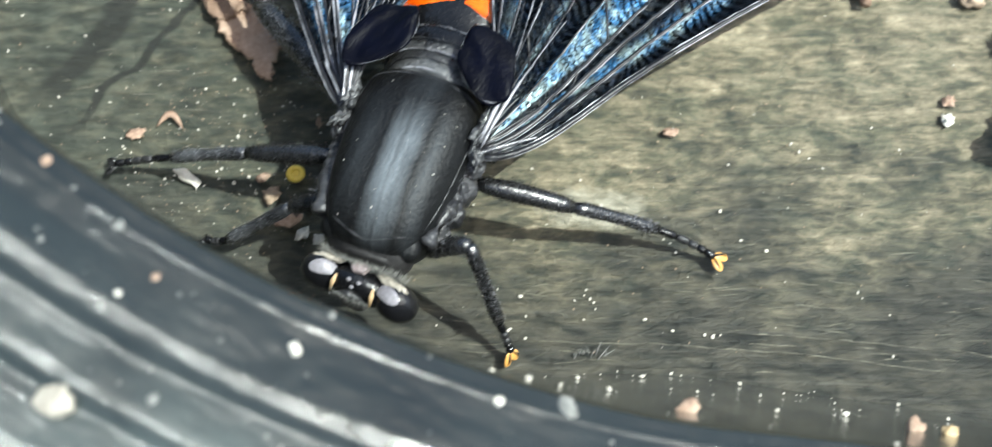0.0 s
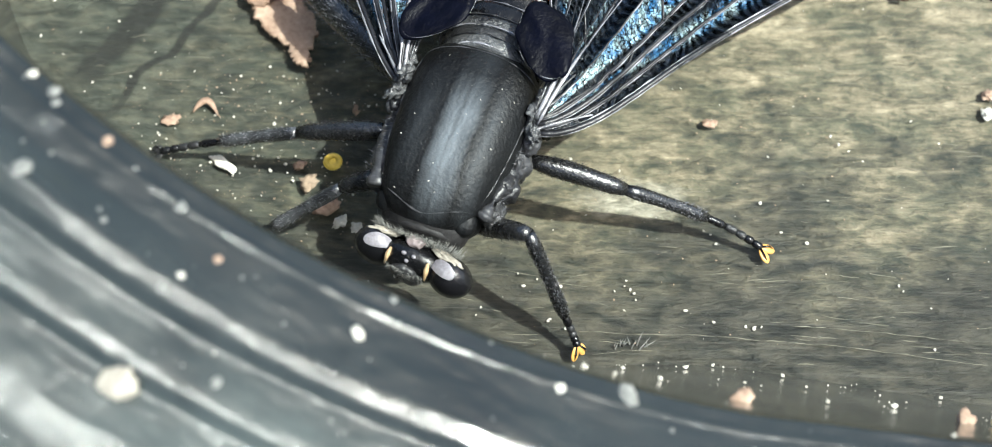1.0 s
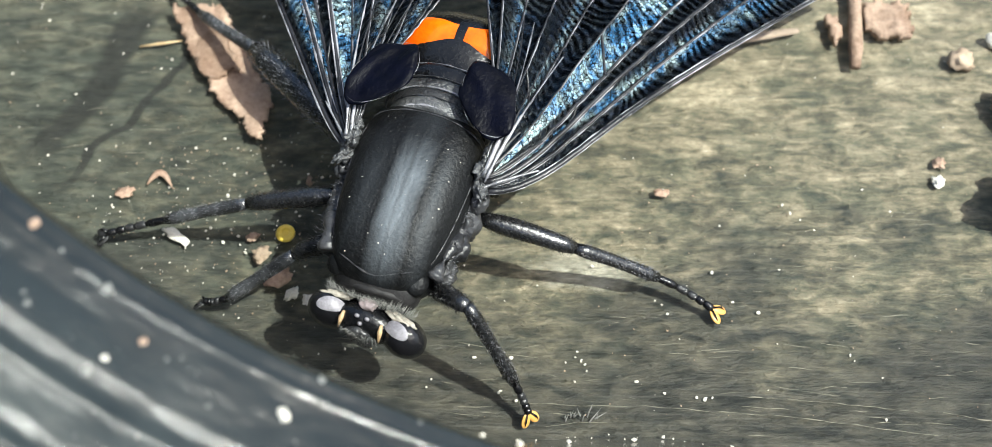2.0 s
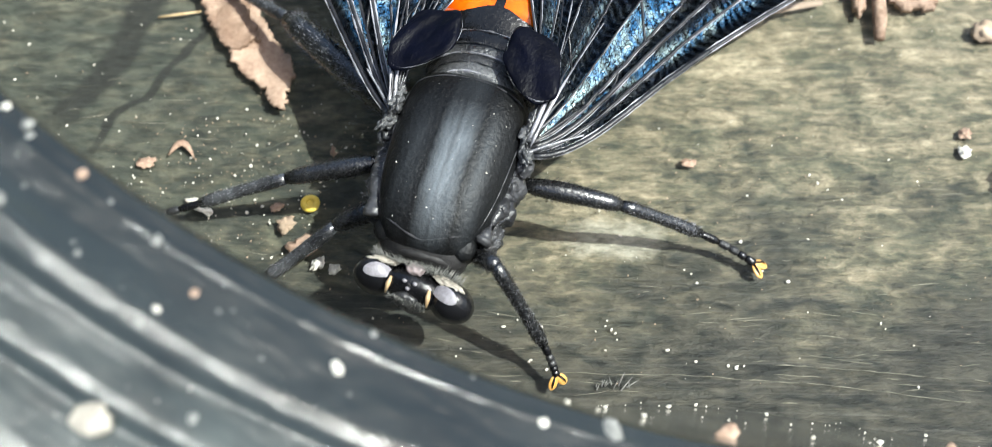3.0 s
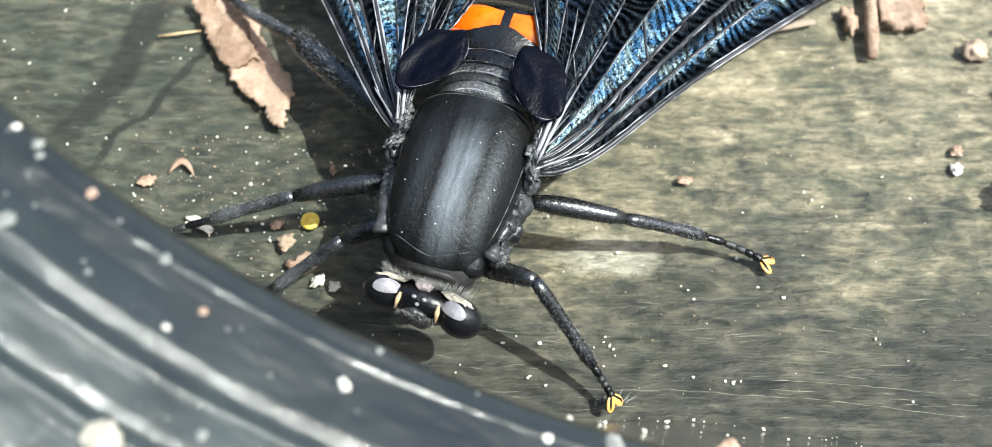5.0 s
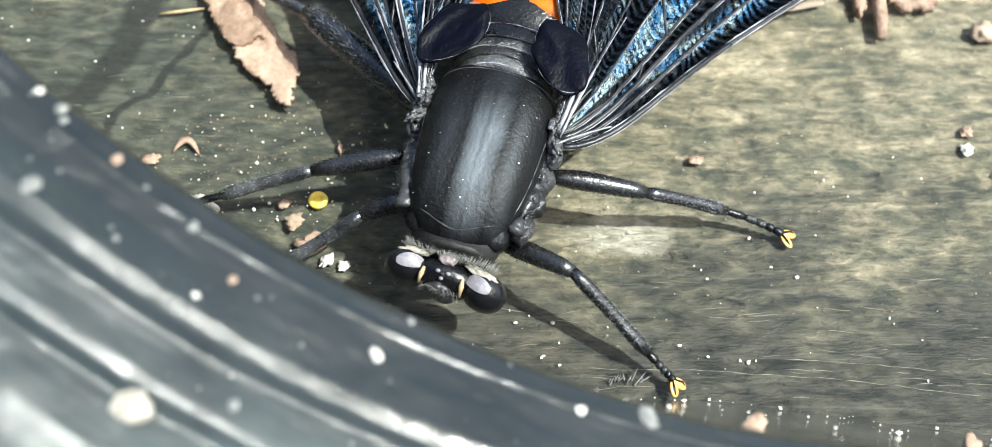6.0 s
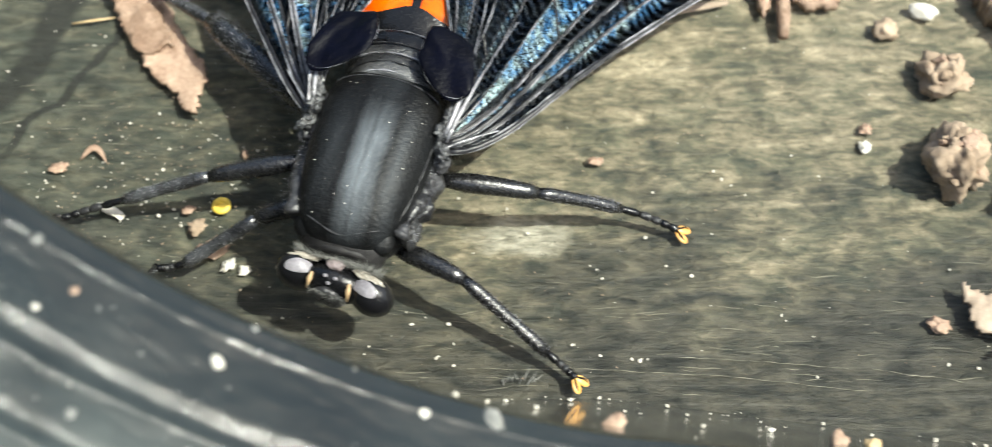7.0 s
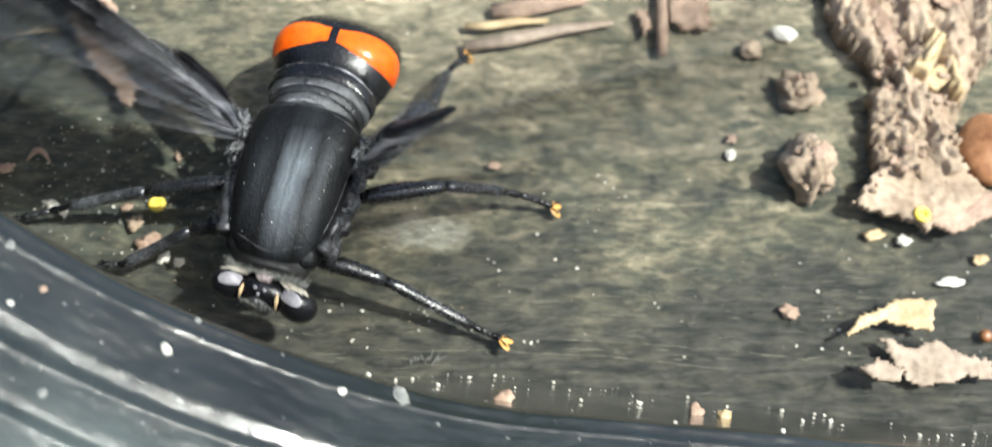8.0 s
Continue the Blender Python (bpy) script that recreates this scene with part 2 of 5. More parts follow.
def membrane_material():
    m = Nodes("iridescent_membrane")
    n1, n2, n3 = m.noise(300, 4, 0.6), m.noise(2600, 4, 0.6), m.noise(900, 3, 0.6)
    x, y = m.math("ABSOLUTE", m.axis(0), 0.0), m.axis(1)
    angle = m.math("ADD", m.math("MULTIPLY", m.math("ARCTAN2", y, x), 0.6366), m.math("MULTIPLY", m.math("SUBTRACT", n1, 0.5), 0.035))
    # blue sheen and glints put into the colour as bands, set per wing
    right = m.ramp(angle, [(0.62, 0.02), (0.637, 0.55), (0.66, 0.60), (0.677, 0.02), (0.735, 0.02), (0.75, 1.0), (0.802, 1.0), (0.817, 0.03), (0.905, 0.02), (0.925, 0.30), (0.94, 0.02)])
    left = m.ramp(angle, [(0.555, 0.03), (0.575, 0.8), (0.63, 0.9), (0.65, 0.03), (0.695, 0.03), (0.715, 1.0), (0.815, 1.0), (0.835, 0.03), (0.90, 0.03), (0.93, 0.4), (0.945, 0.03)])
    band = m.mix(m.math("GREATER_THAN", m.axis(0), 0.0), left, right)
    # small cells between the cross ripples
    cells = m.tree.nodes.new("ShaderNodeTexVoronoi")
    cells.feature = "DISTANCE_TO_EDGE"
    cells.inputs["Scale"].default_value, cells.inputs["Randomness"].default_value = 5200.0, 0.95
    m.link(m.coord, cells.inputs["Vector"])
    tile = m.ramp(m.math("ADD", cells.outputs["Distance"], m.math("MULTIPLY", m.math("SUBTRACT", n2, 0.5), 0.22)), [(0.03, 0.0), (0.10, 1.0)])
    spark = m.math("MULTIPLY", m.math("MULTIPLY", tile, m.ramp(n3, [(0.34, 0.45), (0.54, 1.0)])), m.ramp(m.noise(1900, 2, 0.5), [(0.36, 0.40), (0.50, 1.0)]))
    far = m.ramp(m.math("MULTIPLY", y, 60.0), [(0.02, 0.5), (0.20, 1.0), (0.9, 0.75)])
    lit = m.math("MULTIPLY", m.math("MULTIPLY", band, spark), far)
    hue = m.mix(m.ramp(n3, [(0.42, 0.0), (0.58, 1.0)]), (0.13, 0.48, 1.0), (0.75, 0.97, 1.0))
    m.put("Base Color", m.mix(lit, m.mix(m.ramp(n2, [(0.55, 0.0), (0.75, 1.0)]), (0.0022, 0.003, 0.006), (0.010, 0.018, 0.045)), hue))
    m.put("Metallic", m.math("MULTIPLY", lit, 0.6)).put("Roughness", m.ramp(n2, [(0.3, 0.20), (0.7, 0.42)]))
    m.put("Specular IOR Level", 0.35)
    return m.bump(m.math("ADD", m.math("MULTIPLY", tile, 0.5), m.math("ADD", n2, n3)), 0.00012, 0.9).mat


WOOD, PLASTIC = wood_material(), plastic_material()
SCUTUM = scutum_material()
CHITIN = chitin_material("black_chitin", (0.0025, 0.0025, 0.003), (0.010, 0.010, 0.011), 0.20)
LEG = chitin_material("polished_black_leg", (0.003, 0.003, 0.0035), (0.014, 0.014, 0.015), 0.24, 1.0)
DUSK = chitin_material("dusty_back_plate", (0.010, 0.010, 0.011), (0.115, 0.117, 0.12), 0.32, 0.7, 0.00018)
GREY = chitin_material("dusty_grey_chitin", (0.008, 0.008, 0.009), (0.045, 0.045, 0.046), 0.30, 0.5, 0.00012)
FLANK = chitin_material("dusty_flank", (0.004, 0.004, 0.005), (0.075, 0.075, 0.08), 0.34, 0.5)
VELVET = chitin_material("velvet_blue_black", (0.0004, 0.0005, 0.0016), (0.0012, 0.0016, 0.006), 0.38, 0.10)
ORANGE = plain_material("glossy_orange_cuticle", (0.72, 0.075, 0.002), (0.94, 0.17, 0.003), 0.18, 500)
EYE = chitin_material("glossy_black_eye", (0.006, 0.006, 0.007), (0.012, 0.012, 0.014), 0.10)
# PALE: the eyes' sky reflection and the ocelli's glint as a colour
PALE = plain_material("pale_eye_shine", (0.13, 0.122, 0.135), (0.30, 0.285, 0.31), 0.45, 1500)
DULL = chitin_material("dull_black_collar", (0.003, 0.003, 0.0035), (0.040, 0.038, 0.038), 0.5, 0.3)
CREAM = plain_material("cream_hair_tuft", (0.30, 0.19, 0.09), (0.56, 0.40, 0.23), 0.5, 1500)
PAD = plain_material("amber_foot_pad", (0.55, 0.25, 0.045), (0.76, 0.43, 0.13), 0.35, 1500)
VEIN = chitin_material("brown_black_vein", (0.004, 0.004, 0.005), (0.040, 0.038, 0.042), 0.32, 0.5)
# SILVER: pale hair, and glints of veins, ridges and edges as a colour
SILVER = chitin_material("silvery_hair_and_glint", (0.035, 0.035, 0.04), (0.46, 0.455, 0.49), 0.22, 0.9)
# PEWTER: leg black lightened, shine put into the colour
PEWTER = chitin_material("silver_shine_tone", (0.004, 0.004, 0.005), (0.11, 0.114, 0.122), 0.18, 1.0)
MEMBRANE = membrane_material()
ROSE = plain_material("pinkish_nape_skin", (0.13, 0.10, 0.10), (0.30, 0.25, 0.25), 0.5, 1500)
IVORY = plain_material("ivory_eye_rim", (0.20, 0.178, 0.15), (0.46, 0.42, 0.35), 0.5, 1500)
SEAM = plain_material("worn_grey_seam", (0.004, 0.004, 0.005), (0.07, 0.07, 0.075), 0.35, 1500)
YELLOW = plain_material("yellow_spore_skin", (0.72, 0.50, 0.05), (0.90, 0.68, 0.14), 0.45, 1500)


def bark_material():
    m = Nodes("pale_brown_bark")
    n1, n2, n3 = m.noise(230, 4, 0.6), m.noise(1100, 5, 0.65), m.noise(4200, 3, 0.6)
    c = m.ramp(m.mix(0.4, n2, n3), [(0.34, (0.19, 0.122, 0.082)), (0.66, (0.42, 0.30, 0.22))])
    m.put("Base Color", m.mix(m.ramp(n1, [(0.50, 0.0), (0.60, 0.75)]), c, m.mix(0.6, c, (0.13, 0.065, 0.035))))
    m.put("Roughness", 0.75)
    return m.bump(m.math("ADD", n2, n1), 0.00025, 0.9).mat


BARK = bark_material()
SOIL = plain_material("dry_soil_crumb", (0.20, 0.14, 0.092), (0.47, 0.36, 0.26), 0.85, 420, 0.0002)
GRIT = plain_material("white_grit", (0.50, 0.46, 0.38), (0.80, 0.76, 0.68), 0.45, 1500)
STRAW = plain_material("split_straw_wood", (0.34, 0.235, 0.11), (0.58, 0.44, 0.26), 0.6, 800)
LEAF = plain_material("pale_dry_leaf", (0.20, 0.148, 0.105), (0.43, 0.335, 0.255), 0.65, 420, 0.00012)
FILM = plain_material("dull_dust_speck", (0.11, 0.112, 0.105), (0.27, 0.265, 0.245), 0.6, 1500)
FIBRE = plain_material("grey_wood_fibre", (0.08, 0.078, 0.06), (0.28, 0.26, 0.20), 0.6, 700)
RUSSET = plain_material("russet_seed_husk", (0.16, 0.06, 0.02), (0.42, 0.20, 0.09), 0.4, 500)
PINK = plain_material("dusty_pink_crumb", (0.22, 0.135, 0.09), (0.46, 0.33, 0.245), 0.7, 900)


# ---- mesh helpers: all shapes are written in millimetres ----
MM = 0.001


def part(name, bm, material, parent=None, label="", smooth=True):
    bmesh.ops.recalc_face_normals(bm, faces=bm.faces)
    bmesh.ops.scale(bm, vec=(MM, MM, MM), verts=bm.verts)
    mesh = bpy.data.meshes.new(name)
    bm.to_mesh(mesh)
    bm.free()
    mesh.materials.append(material)
    if smooth:
        mesh.shade_smooth()
    ob = new(name, mesh)
    if parent:
        ob.parent = parent
    if label:
        ob["label"] = label
    return ob


def thing(name, label, category, at=(0, 0, 0), group="", kind=""):
    ob = new(name)
    ob.location = Vector(at) * MM
    ob.empty_display_size = 0.002
    return tagged(ob, label, category, group, kind)


def loft(rings, close=True):
    """A skin over rings of equally many points, the ends closed."""
    bm = bmesh.new()
    rows = [[bm.verts.new(p) for p in ring] for ring in rings]
    n = len(rows[0])
    for a, b in zip(rows, rows[1:]):
        for i in range(n):
            bm.faces.new((a[i], a[(i + 1) % n], b[(i + 1) % n], b[i]))
    if close:
        bm.faces.new(rows[0])
        bm.faces.new(rows[-1])
    return bm


def tube(points, radii, sides=8, flat=1.0):
    """A round limb through points; flat squeezes it upwards."""
    pts = [Vector(p) for p in points]
    rings = []
    for i, p in enumerate(pts):
        t = (pts[min(i + 1, len(pts) - 1)] - pts[max(i - 1, 0)]).normalized()
        side = t.cross(Vector((0, 0, 1)))
        side = side.normalized() if side.length > 1e-4 else Vector((1, 0, 0))
        up = side.cross(t)
        rings.append([p + (side * math.cos(a) + up * flat * math.sin(a)) * radii[i] for a in (2 * math.pi * k / sides for k in range(sides))])
    return loft(rings)


def merged(*bms):
    """Several meshes as one."""
    out = bms[0]
    for b in bms[1:]:
        mesh = bpy.data.meshes.new("scratch")
        b.to_mesh(mesh)
        b.free()
        out.from_mesh(mesh)
        bpy.data.meshes.remove(mesh)
    return out


def ball(at, size, turn=0.0, tilt=0.0, seg=20, ring=12, rough=0.0, seed=0, freq=1.2, push=None):
    """An ellipsoid, uneven by rough (a share of its size)."""
    bm = bmesh.new()
    bmesh.ops.create_uvsphere(bm, u_segments=seg, v_segments=ring, radius=1.0)
    for v in bm.verts:
        if rough:
            v.co *= 1 + rough * noise.noise(v.co * freq + Vector((seed * 3.7, seed * 1.3, seed)))
            v.co *= 1 + 0.4 * rough * noise.noise(v.co * freq * 3.1 + Vector((seed, seed * 2.3, 5)))
        if push:
            push(v.co)
    bm.transform(Matrix.Translation(at) @ Euler((tilt, 0, turn)).to_matrix().to_4x4() @ Matrix.Diagonal((*size, 1)))
    return bm


def inside(outline, x, y):
    hit = False
    for (x0, y0), (x1, y1) in zip(outline, outline[1:] + outline[:1]):
        if (y0 > y) != (y1 > y) and x < (x1 - x0) * (y - y0) / (y1 - y0) + x0:
            hit = not hit
    return hit


def edge_gap(outline, x, y):
    best = 9.0
    for (x0, y0), (x1, y1) in zip(outline, outline[1:] + outline[:1]):
        l2 = (x1 - x0) ** 2 + (y1 - y0) ** 2
        f = max(0.0, min(1.0, ((x - x0) * (x1 - x0) + (y - y0) * (y1 - y0)) / l2))
        best = min(best, math.hypot(x - x0 - f * (x1 - x0), y - y0 - f * (y1 - y0)))
    return best


def flake(outline, thick, bend=0.0, rough=0.15, seed=0, fine=0.17, crumble=0.0, layers=0.0, fibre=1.0):
    """A thin broken piece with a ragged edge: an outline in plan, with thickness, some bend and uneven faces."""
    xs, ys = [p[0] for p in outline], [p[1] for p in outline]
    cx, cy = sum(xs) / len(xs), sum(ys) / len(ys)
    nx, ny = int((max(xs) - min(xs) + 1) / fine) + 2, int((max(ys) - min(ys) + 1) / fine) + 2
    bm, spots = bmesh.new(), {}

    def corner(i, j):
        if (i, j) not in spots:
            p = Vector((min(xs) - 0.5 + i * fine, min(ys) - 0.5 + j * fine, 0))
            jit = Vector((noise.noise(p * 4.1 + Vector((seed, 1, 1))), noise.noise(p * 4.1 + Vector((1, seed, 5))), 0)) * fine * 0.55
            q = p + jit
            gap = edge_gap(outline, q.x, q.y)
            z = bend * ((q.x - cx) ** 2 * 0.5 + (q.y - cy) ** 2) + rough * (noise.noise(q * 0.7 + Vector((seed, 7, 1))) * 0.9 + noise.noise(q * 2.3 + Vector((seed, 2, 1))) * 0.4)
            g = Vector((q.x, q.y * fibre, 0))
            top = thick * min(1.0, 0.7 + gap * 2.4) + crumble * (noise.noise(g * 1.3 + Vector((seed, 4, 4))) + 0.6 * noise.noise(g * 3.7 + Vector((seed, 9, 2))) + 0.3 * noise.noise(g * 8.0))
            if layers:
                top += layers * (math.floor(3.2 * (noise.noise(g * 0.55 + Vector((seed, 3, 6))) + 0.35 * noise.noise(g * 1.9 + Vector((seed, 5, 2))))) / 3.2 + 0.4)
            spots[i, j] = (bm.verts.new((q.x, q.y, z + max(top, thick * 0.2))), bm.verts.new((q.x, q.y, z)))
        return spots[i, j]

    cells = set()
    for i in range(nx):
        for j in range(ny):
            p = Vector((min(xs) - 0.5 + (i + 0.5) * fine, min(ys) - 0.5 + (j + 0.5) * fine, 0))
            w = Vector((noise.noise(p * 1.3 + Vector((seed, 0, 8))), noise.noise(p * 1.3 + Vector((0, seed, 3))), 0)) * rough * 1.1 + Vector((noise.noise(p * 3.4 + Vector((seed, 6, 8))), noise.noise(p * 3.4 + Vector((6, seed, 3))), 0)) * rough * 0.5
            if inside(outline, p.x + w.x, p.y + w.y):
                cells.add((i, j))
    for i, j in cells:
        c = [corner(i, j), corner(i + 1, j), corner(i + 1, j + 1), corner(i, j + 1)]
        bm.faces.new([v[0] for v in c])
        bm.faces.new([v[1] for v in reversed(c)])
        for (di, dj), (a, b) in (((0, -1), (0, 1)), ((1, 0), (1, 2)), ((0, 1), (2, 3)), ((-1, 0), (3, 0))):
            if (i + di, j + dj) not in cells:
                bm.faces.new((c[a][1], c[b][1], c[b][0], c[a][0]))
    return bm


# ---- the wooden ground ----
def lattice(xs, ys, height):
    xs, ys = np.array(xs), np.array(ys)
    X, Y = np.meshgrid(xs, ys)
    Z = height(X, Y)
    verts = np.stack([X.ravel(), Y.ravel(), Z.ravel()], 1) * MM
    n = len(xs)
    i = (np.arange(len(ys) - 1)[:, None] * n + np.arange(n - 1)).ravel()
    faces = np.stack([i, i + 1, i + n + 1, i + n], 1)
    mesh = bpy.data.meshes.new("lattice")
    mesh.from_pydata(verts.tolist(), [], faces.tolist())
    mesh.shade_smooth()
    return mesh


def smooth_noise(X, Y, seed):
    """Value noise on a whole-number grid."""
    def h(i, j):
        s = np.sin(i * 127.1 + j * 311.7 + seed * 74.7) * 43758.5453
        return s - np.floor(s)
    i, j = np.floor(X), np.floor(Y)
    u, v = X - i, Y - j
    u, v = u * u * (3 - 2 * u), v * v * (3 - 2 * v)
    return (h(i, j) * (1 - u) + h(i + 1, j) * u) * (1 - v) + (h(i, j + 1) * (1 - u) + h(i + 1, j + 1) * u) * v - 0.5


def ground_height(X, Y):
    bow = Y + 0.35 * np.sin(X / 9.0) + 0.002 * X * X * np.exp(-(Y + 12) ** 2 / 60)
    z = 0.22 * smooth_noise(X / 9, bow / 1.1, 1) + 0.14 * smooth_noise(X / 4, bow / 0.45, 2) + 0.07 * smooth_noise(X / 1.5, bow / 0.22, 3)
    z += 0.10 * smooth_noise(X / 0.8, Y / 0.8, 4) + 0.25 * smooth_noise(X / 14, Y / 10, 5)
    near = np.clip(1 - np.hypot(np.maximum(np.abs(X - 15) - 50, 0), np.maximum(np.abs(Y) - 22, 0)) / 20, 0, 1)
    return (z - 0.12) * near


def build_ground():
    fx = list(np.arange(-32, 62.01, 0.22))
    fy = list(np.arange(-22, 22.01, 0.16))
    out = [30, 60, 120, 300, 900, 3000, 9000]
    xs = [-32 - d for d in reversed(out)] + fx + [62 + d for d in out]
    ys = [-22 - d for d in reversed(out)] + fy + [22 + d for d in out]
    mesh = lattice(xs, ys, ground_height)
    mesh.name = "ground"
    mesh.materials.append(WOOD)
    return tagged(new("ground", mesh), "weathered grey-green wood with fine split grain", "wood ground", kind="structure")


build_ground()

# ---- the black dish: a tilted ring with a conical inner wall and a ridged rim ----
RING_CENTRE, RING_RADIUS = (21.7, 29.8), 48.0


def rim_height(x):
    return 21.3 - 0.36 * x if x < 20 else 14.1 - 0.21 * (x - 20)


def lip(a):
    """The lip in plan and its outward way, by an angle: an arc that runs out straight past 268 degrees."""
    turn = min(a, radians(268))
    out = Vector((math.cos(turn), math.sin(turn), 0))
    p = Vector((*RING_CENTRE, 0)) + out * RING_RADIUS
    if a > turn:
        p += Vector((-out.y, out.x, 0)) * (a - turn) * RING_RADIUS
    return p, out


def wall_lean(x):
    f = min(1.0, max(0.0, (x + 2.0) / 24.0))
    return 0.06 + 0.43 * f * f * (3 - 2 * f)


def saw(d):
    """Shallow steps of the rim: slow rises outwards, short falls, then a long fall."""
    return float(np.interp(d, [-1, 0.2, 3.3, 3.9, 4.35, 5.9, 6.4, 6.75, 8.6, 9.6, 17.0], [-0.1, 0.0, 0.60, 0.51, 0.20, 0.52, 0.515, 0.18, 0.56, 0.56, -0.60]))


def rim_profile():
    """Radial offset from the lip and height over the rim's plane, from the wall's foot outwards; a share of the rim's height on the wall."""
    steps = [("wall", f) for f in (0.0, 0.1, 0.2, 0.3, 0.4, 0.5, 0.6, 0.7, 0.8, 0.88, 0.94)]
    d = -0.45
    while d < 17.0:
        h = 0.0
        h -= 0.9 * max(0.0, -d) ** 2 / 0.45
        h += 0.052 * math.exp(-((d - 0.6) / 0.13) ** 2)
        h += sum(saw(d + k * 0.04) * w for k, w in ((-3, 0.08), (-2, 0.16), (-1, 0.18), (0, 0.16), (1, 0.18), (2, 0.16), (3, 0.08)))
        steps.append(("rim", d, h))
        d += 0.08
    steps += [("rim", 17.6, -2.0), ("rim", 18.0, -4.0), ("foot", 18.5)]
    return steps


def build_dish():
    profile = rim_profile()
    angles = [radians(a) for a in np.concatenate([np.arange(150, 225, 1.0), np.arange(225, 290, 0.3), np.arange(290, 330, 1.0), np.arange(330, 351, 4)])]
    verts, faces = [], []
    for a in angles:
        p, out = lip(a)
        top, lean = rim_height(p.x), wall_lean(p.x)
        for s in profile:
            if s[0] == "wall":
                d, z = -0.3 - lean * top * (1 - s[1]), top * s[1] * 0.985 - 0.25 * (1 - s[1])
            elif s[0] == "rim":
                d, z = s[1], top + s[2]
            else:
                d, z = s[1], -0.3
            wave = 0.10 * noise.noise(Vector((a * 14, s[1] * 0.6, 1))) + (0.016 * noise.noise(Vector((a * 130, s[1] * 5, 7))) if s[0] == "rim" else 0) + 0.03 * noise.noise(Vector((a * 60, s[1] * 2, 4)))
            # a low swelling of the rim
            swell = min(1.0, max(0.0, (d - 1.6) / 1.6)) if s[0] == "rim" else 0.0
            wave += 0.55 * swell * swell * (3 - 2 * swell) * math.exp(-0.5 * ((math.degrees(a) - 238.5) / 3.5) ** 2)
            q = p + out * d
            verts.append((q.x * MM, q.y * MM, (max(z, -0.3) + wave) * MM))
    n, k = len(profile), len(angles)
    for i in range(k - 1):
        for s in range(n - 1):
            faces.append((i * n + s, (i + 1) * n + s, (i + 1) * n + s + 1, i * n + s + 1))
    faces += [tuple(range(n)), tuple(range((k - 1) * n, k * n))]
    mesh = bpy.data.meshes.new("black_dish")
    mesh.from_pydata(verts, [], faces)
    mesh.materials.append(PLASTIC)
    mesh.shade_smooth()
    return tagged(new("black_dish", mesh), "glossy black plastic dish rim with concentric ridges, dusty", "dish")


build_dish()

# ---- the fly, in its own space: +y is its tail, x its right-hand side as seen from above with the head below ----
YAW = -16.0                               # degrees: the body's long axis in the place


def section(y, w, top, low, power=2.6, n=48, mid=0.0):
    ring = []
    for k in range(n):
        a = 2 * math.pi * k / n
        c, s = math.cos(a), math.sin(a)
        x = w * math.copysign(abs(c) ** (2 / power), c)
        z = (top + low) / 2 + (top - low) / 2 * math.copysign(abs(s) ** (2 / power), s)
        ring.append(Vector((x + mid, y, z)))
    return ring


def curved_rows(rows, steps=5):
    """More sections between the given ones, on a smooth curve."""
    rows = [np.array(r, float) for r in rows]
    out = []
    for i in range(len(rows) - 1):
        p0, p1, p2, p3 = rows[max(i - 1, 0)], rows[i], rows[i + 1], rows[min(i + 2, len(rows) - 1)]
        for k in range(steps):
            t = k / steps
            out.append(0.5 * (2 * p1 + (p2 - p0) * t + (2 * p0 - 5 * p1 + 4 * p2 - p3) * t * t + (3 * p1 - p0 - 3 * p2 + p3) * t ** 3))
    return [tuple(r) for r in out + [rows[-1]]]


def hairs(seed, count, where, length, thick=0.02):
    """Short fine hairs: where(rng) gives a root and a direction."""
    rng = random.Random(seed)
    bm = bmesh.new()
    for _ in range(count):
        p, d = where(rng)
        p, d = Vector(p), Vector(d).normalized() * length * rng.uniform(0.6, 1.3)
        w = d.orthogonal().normalized() * thick
        v = d.cross(w).normalized() * thick
        base = [bm.verts.new(p + w), bm.verts.new(p - w * 0.5 + v * 0.87), bm.verts.new(p - w * 0.5 - v * 0.87)]
        tip = bm.verts.new(p + d)
        for i in range(3):
            bm.faces.new((base[i], base[(i + 1) % 3], tip))
    return bm


def shell(rows, a0, a1, side, y0, y1, lift):
    """A raised patch on a body of sections rows: from angle a0 to a1 off the top, from y0 to y1."""
    ys = [r[0] for r in rows]
    bm = bmesh.new()
    grid = []
    for i in range(9):
        f = i / 8
        line = []
        for k in range(17):
            g = k / 16
            a = a0 + (a1 - a0) * g
            pinch = math.sin(math.pi * min(max(g, 0.04), 0.96)) ** 0.3
            y = (y0 + y1) / 2 + (f - 0.5) * (y1 - y0) * pinch - 0.35 * g
            w, top, low = (float(np.interp(y, ys, [r[n] for r in rows])) for n in (1, 2, 3))
            s, c = math.sin(a), math.cos(a)
            x = w * abs(s) ** (2 / 2.2)
            z = (top + low) / 2 + (top - low) / 2 * math.copysign(abs(c) ** (2 / 2.2), c)
            up = lift * (math.sin(math.pi * f) ** 0.5) * pinch - 0.05
            line.append(bm.verts.new((side * (x + up * s), y, z + up * c)))
        grid.append(line)
    for r0, r1 in zip(grid, grid[1:]):
        for k in range(16):
            bm.faces.new((r0[k], r0[k + 1], r1[k + 1], r1[k]))
    bmesh.ops.solidify(bm, geom=bm.faces[:], thickness=0.08)
    return bm


